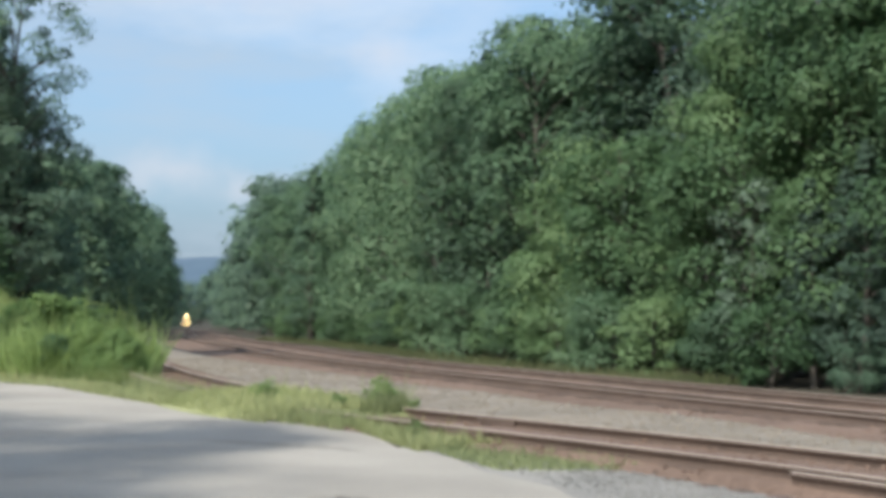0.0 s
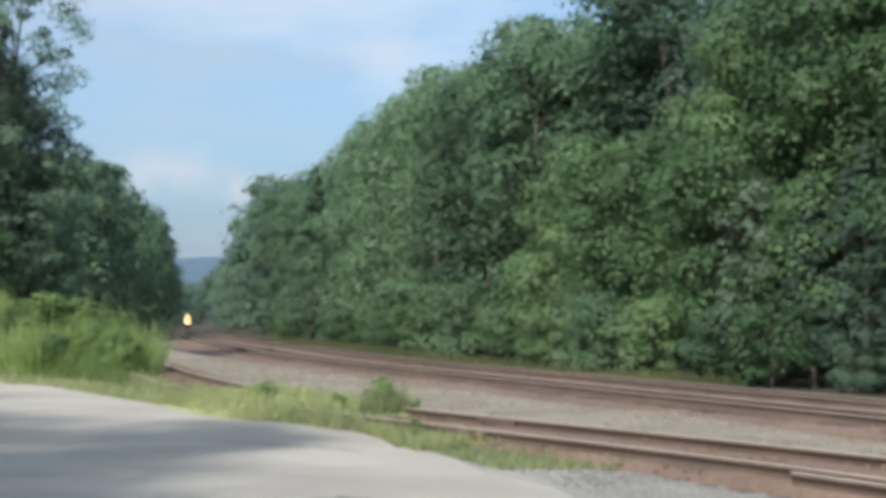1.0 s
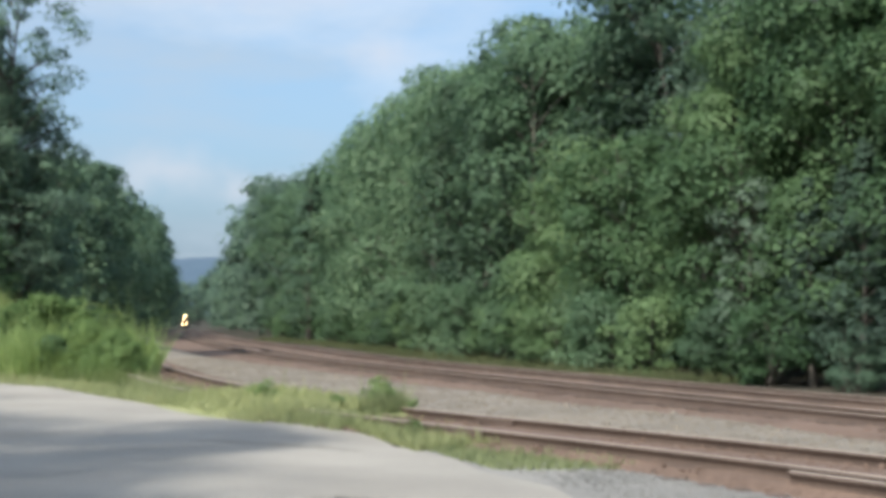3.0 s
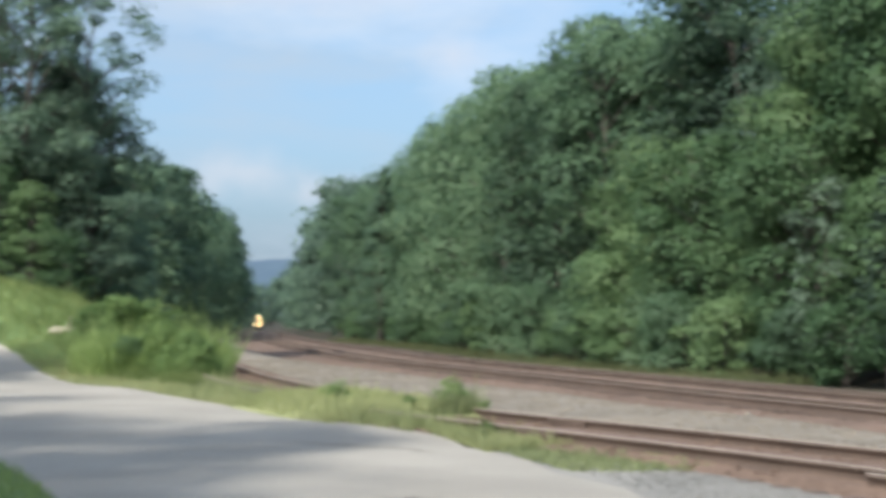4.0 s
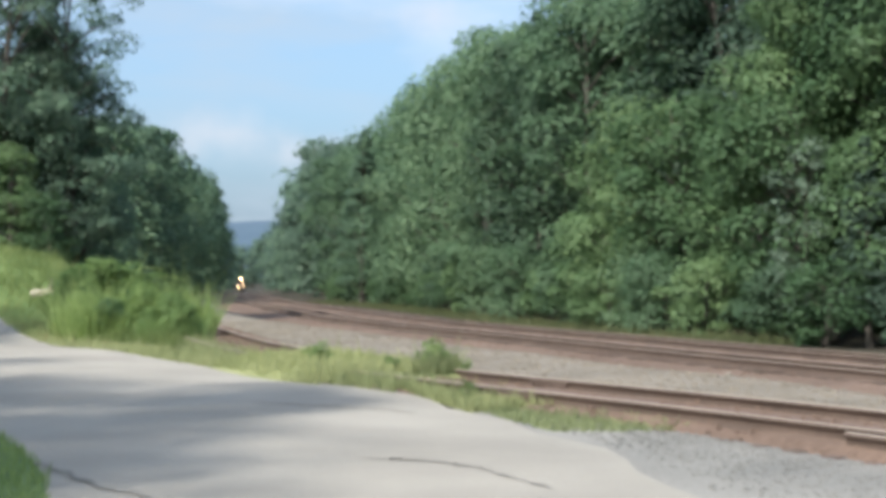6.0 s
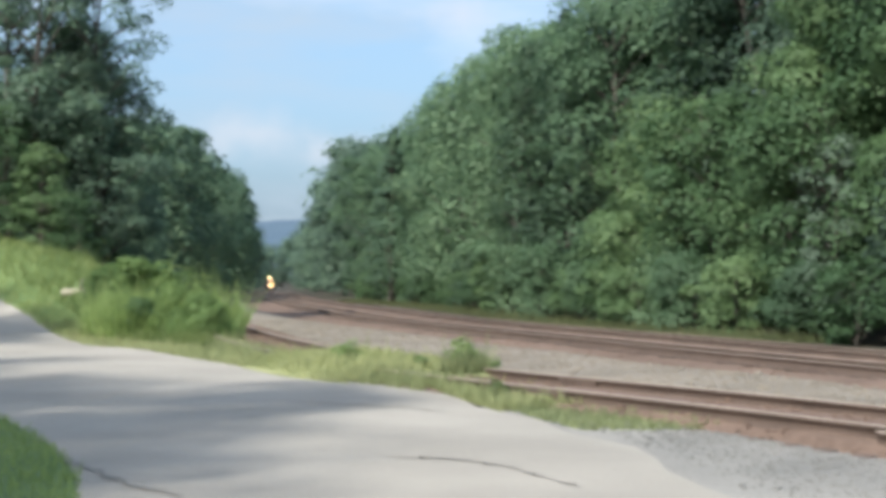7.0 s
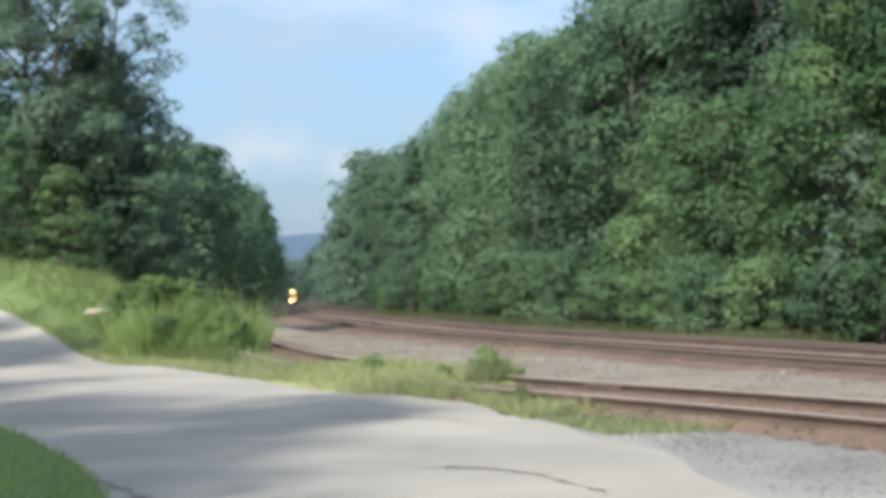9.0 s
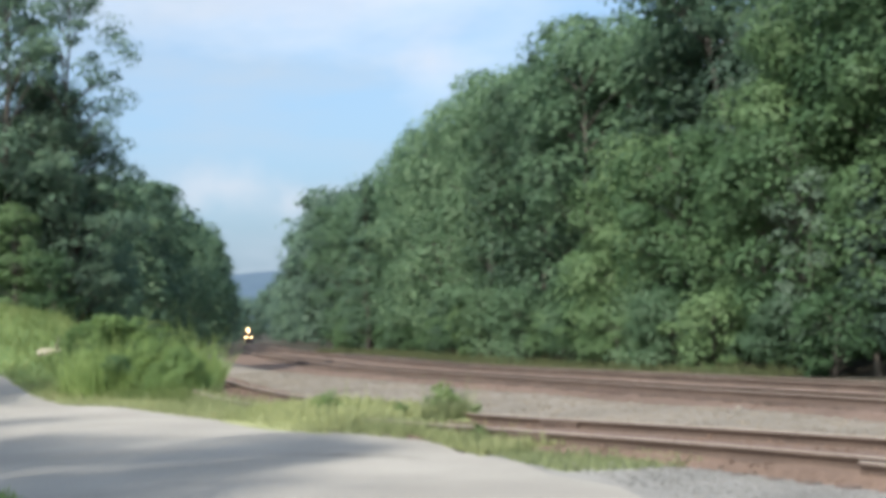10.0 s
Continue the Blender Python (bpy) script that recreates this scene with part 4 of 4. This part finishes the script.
def make_locomotive():
    loco = tagged(new("locomotive"), "dark diesel locomotive with lit headlights coming along the line", "locomotive")
    bm = bmesh.new()
    box(bm, (-1.5, 0.3, 1.15), (1.5, 20.5, 1.45), 0.05)
    bm_part("underframe", bm, PAINT, loco)
    bm = bmesh.new()
    box(bm, (-0.85, 0.75, 1.45), (0.85, 2.4, 3.05), 0.18)
    bm_part("nose", bm, PAINT, loco)
    bm = bmesh.new()
    box(bm, (-1.5, 2.3, 1.45), (1.5, 5.0, 4.45), 0.16)
    cab = bm_part("cab", bm, PAINT, loco)
    for x in (-0.72, 0.72):
        bm = bmesh.new()
        box(bm, (x - 0.48, 2.27, 3.25), (x + 0.48, 2.33, 3.95), 0.02)
        bm_part("windscreen", bm, GLASS, cab)
    bm = bmesh.new()
    box(bm, (-0.95, 5.0, 1.45), (0.95, 19.6, 4.25), 0.14)
    hood = bm_part("hood", bm, PAINT, loco)
    for i in range(3):
        bm = bmesh.new()
        cyl(bm, (0, 8 + i * 4, 4.2), (0, 8 + i * 4, 4.5), 0.55)
        bm_part("fan", bm, PAINT, hood)
    bm = bmesh.new()
    box(bm, (-1.0, 9, 0.4), (1.0, 13, 1.15), 0.15)
    bm_part("fuel_tank", bm, PAINT, loco)
    bm = bmesh.new()
    box(bm, (-1.4, 0.05, 0.15), (1.4, 0.25, 0.95), 0.05)
    bm_part("plow", bm, PAINT, loco)
    bm = bmesh.new()
    box(bm, (-0.12, -0.35, 0.72), (0.12, 0.3, 1.0), 0.04)
    bm_part("coupler", bm, RUST, loco)
    for x in (-1.42, 1.42):
        bm = bmesh.new()
        for y in (0.5, 2.1):
            cyl(bm, (x, y, 1.45), (x, y, 2.45), 0.025, sides=8)
        cyl(bm, (x, 0.5, 2.45), (x, 2.1, 2.45), 0.025, sides=8)
        bm_part("handrail", bm, STRIPE, loco)
    bm = bmesh.new()
    box(bm, (-0.42, 2.12, 4.02), (0.42, 2.32, 4.40), 0.05)
    house = bm_part("headlight_housing", bm, PAINT, loco)
    for x in (-0.2, 0.2):
        bm = bmesh.new()
        cyl(bm, (x, 2.06, 4.21), (x, 2.13, 4.21), 0.15)
        bm_part("headlight", bm, LAMP, house, "glowing headlight")
    for x in (-0.75, 0.75):
        bm = bmesh.new()
        box(bm, (x - 0.16, 0.26, 1.45), (x + 0.16, 0.5, 1.9), 0.04)
        can = bm_part("ditch_light_housing", bm, PAINT, loco)
        bm = bmesh.new()
        cyl(bm, (x, 0.2, 1.70), (x, 0.27, 1.70), 0.15)
        bm_part("ditch_light", bm, LAMP, can, "glowing ditch light")
    sets = []
    for base in (2.2, 14.6):
        bm = bmesh.new()
        box(bm, (-1.15, base - 0.2, 0.55), (-0.98, base + 4.2, 0.95), 0.04)
        box(bm, (0.98, base - 0.2, 0.55), (1.15, base + 4.2, 0.95), 0.04)
        box(bm, (-1.0, base + 0.9, 0.6), (1.0, base + 1.1, 0.9), 0.03)
        box(bm, (-1.0, base + 2.9, 0.6), (1.0, base + 3.1, 0.9), 0.03)
        bm_part("bogie", bm, PAINT, loco)
        for i in range(3):
            bm = bmesh.new()
            for x in (-0.75, 0.75):
                cyl(bm, (x - 0.065, 0, 0), (x + 0.065, 0, 0), WHEEL_R, sides=24)
            cyl(bm, (-0.75, 0, 0), (0.75, 0, 0), 0.09, sides=10)
            for x in (-0.83, 0.83):
                cyl(bm, (x - 0.02, 0.25, 0), (x + 0.02, 0.25, 0), 0.06, sides=8)
            sets.append((bm_part("wheelset", bm, RUST, loco), base + i * 2.0))
    return loco, sets


LOCO, WHEELSETS = make_locomotive()


def motions():
    y0, y1 = 571.0, 463.0
    rows = []
    for i in range(11):
        y = y0 + (y1 - y0) * i / 10
        x = float(line_x(MAIN, y))
        d = float(line_x(MAIN, y + 10) - x) / 10
        rows.append((float(i), pose(x, y, -0.33 + float(grade(y)), 0, 0, math.degrees(-math.atan(d)))))
    walk(LOCO, rows)
    speed = (y0 - y1) / 10 / math.cos(math.radians(9.93))
    turn = math.degrees(speed / 15 / WHEEL_R)
    for ob, y in WHEELSETS:
        walk(ob, [(i / 15, pose(0, y, WHEEL_R, turn * i, 0, 0)) for i in range(151)])


motions()
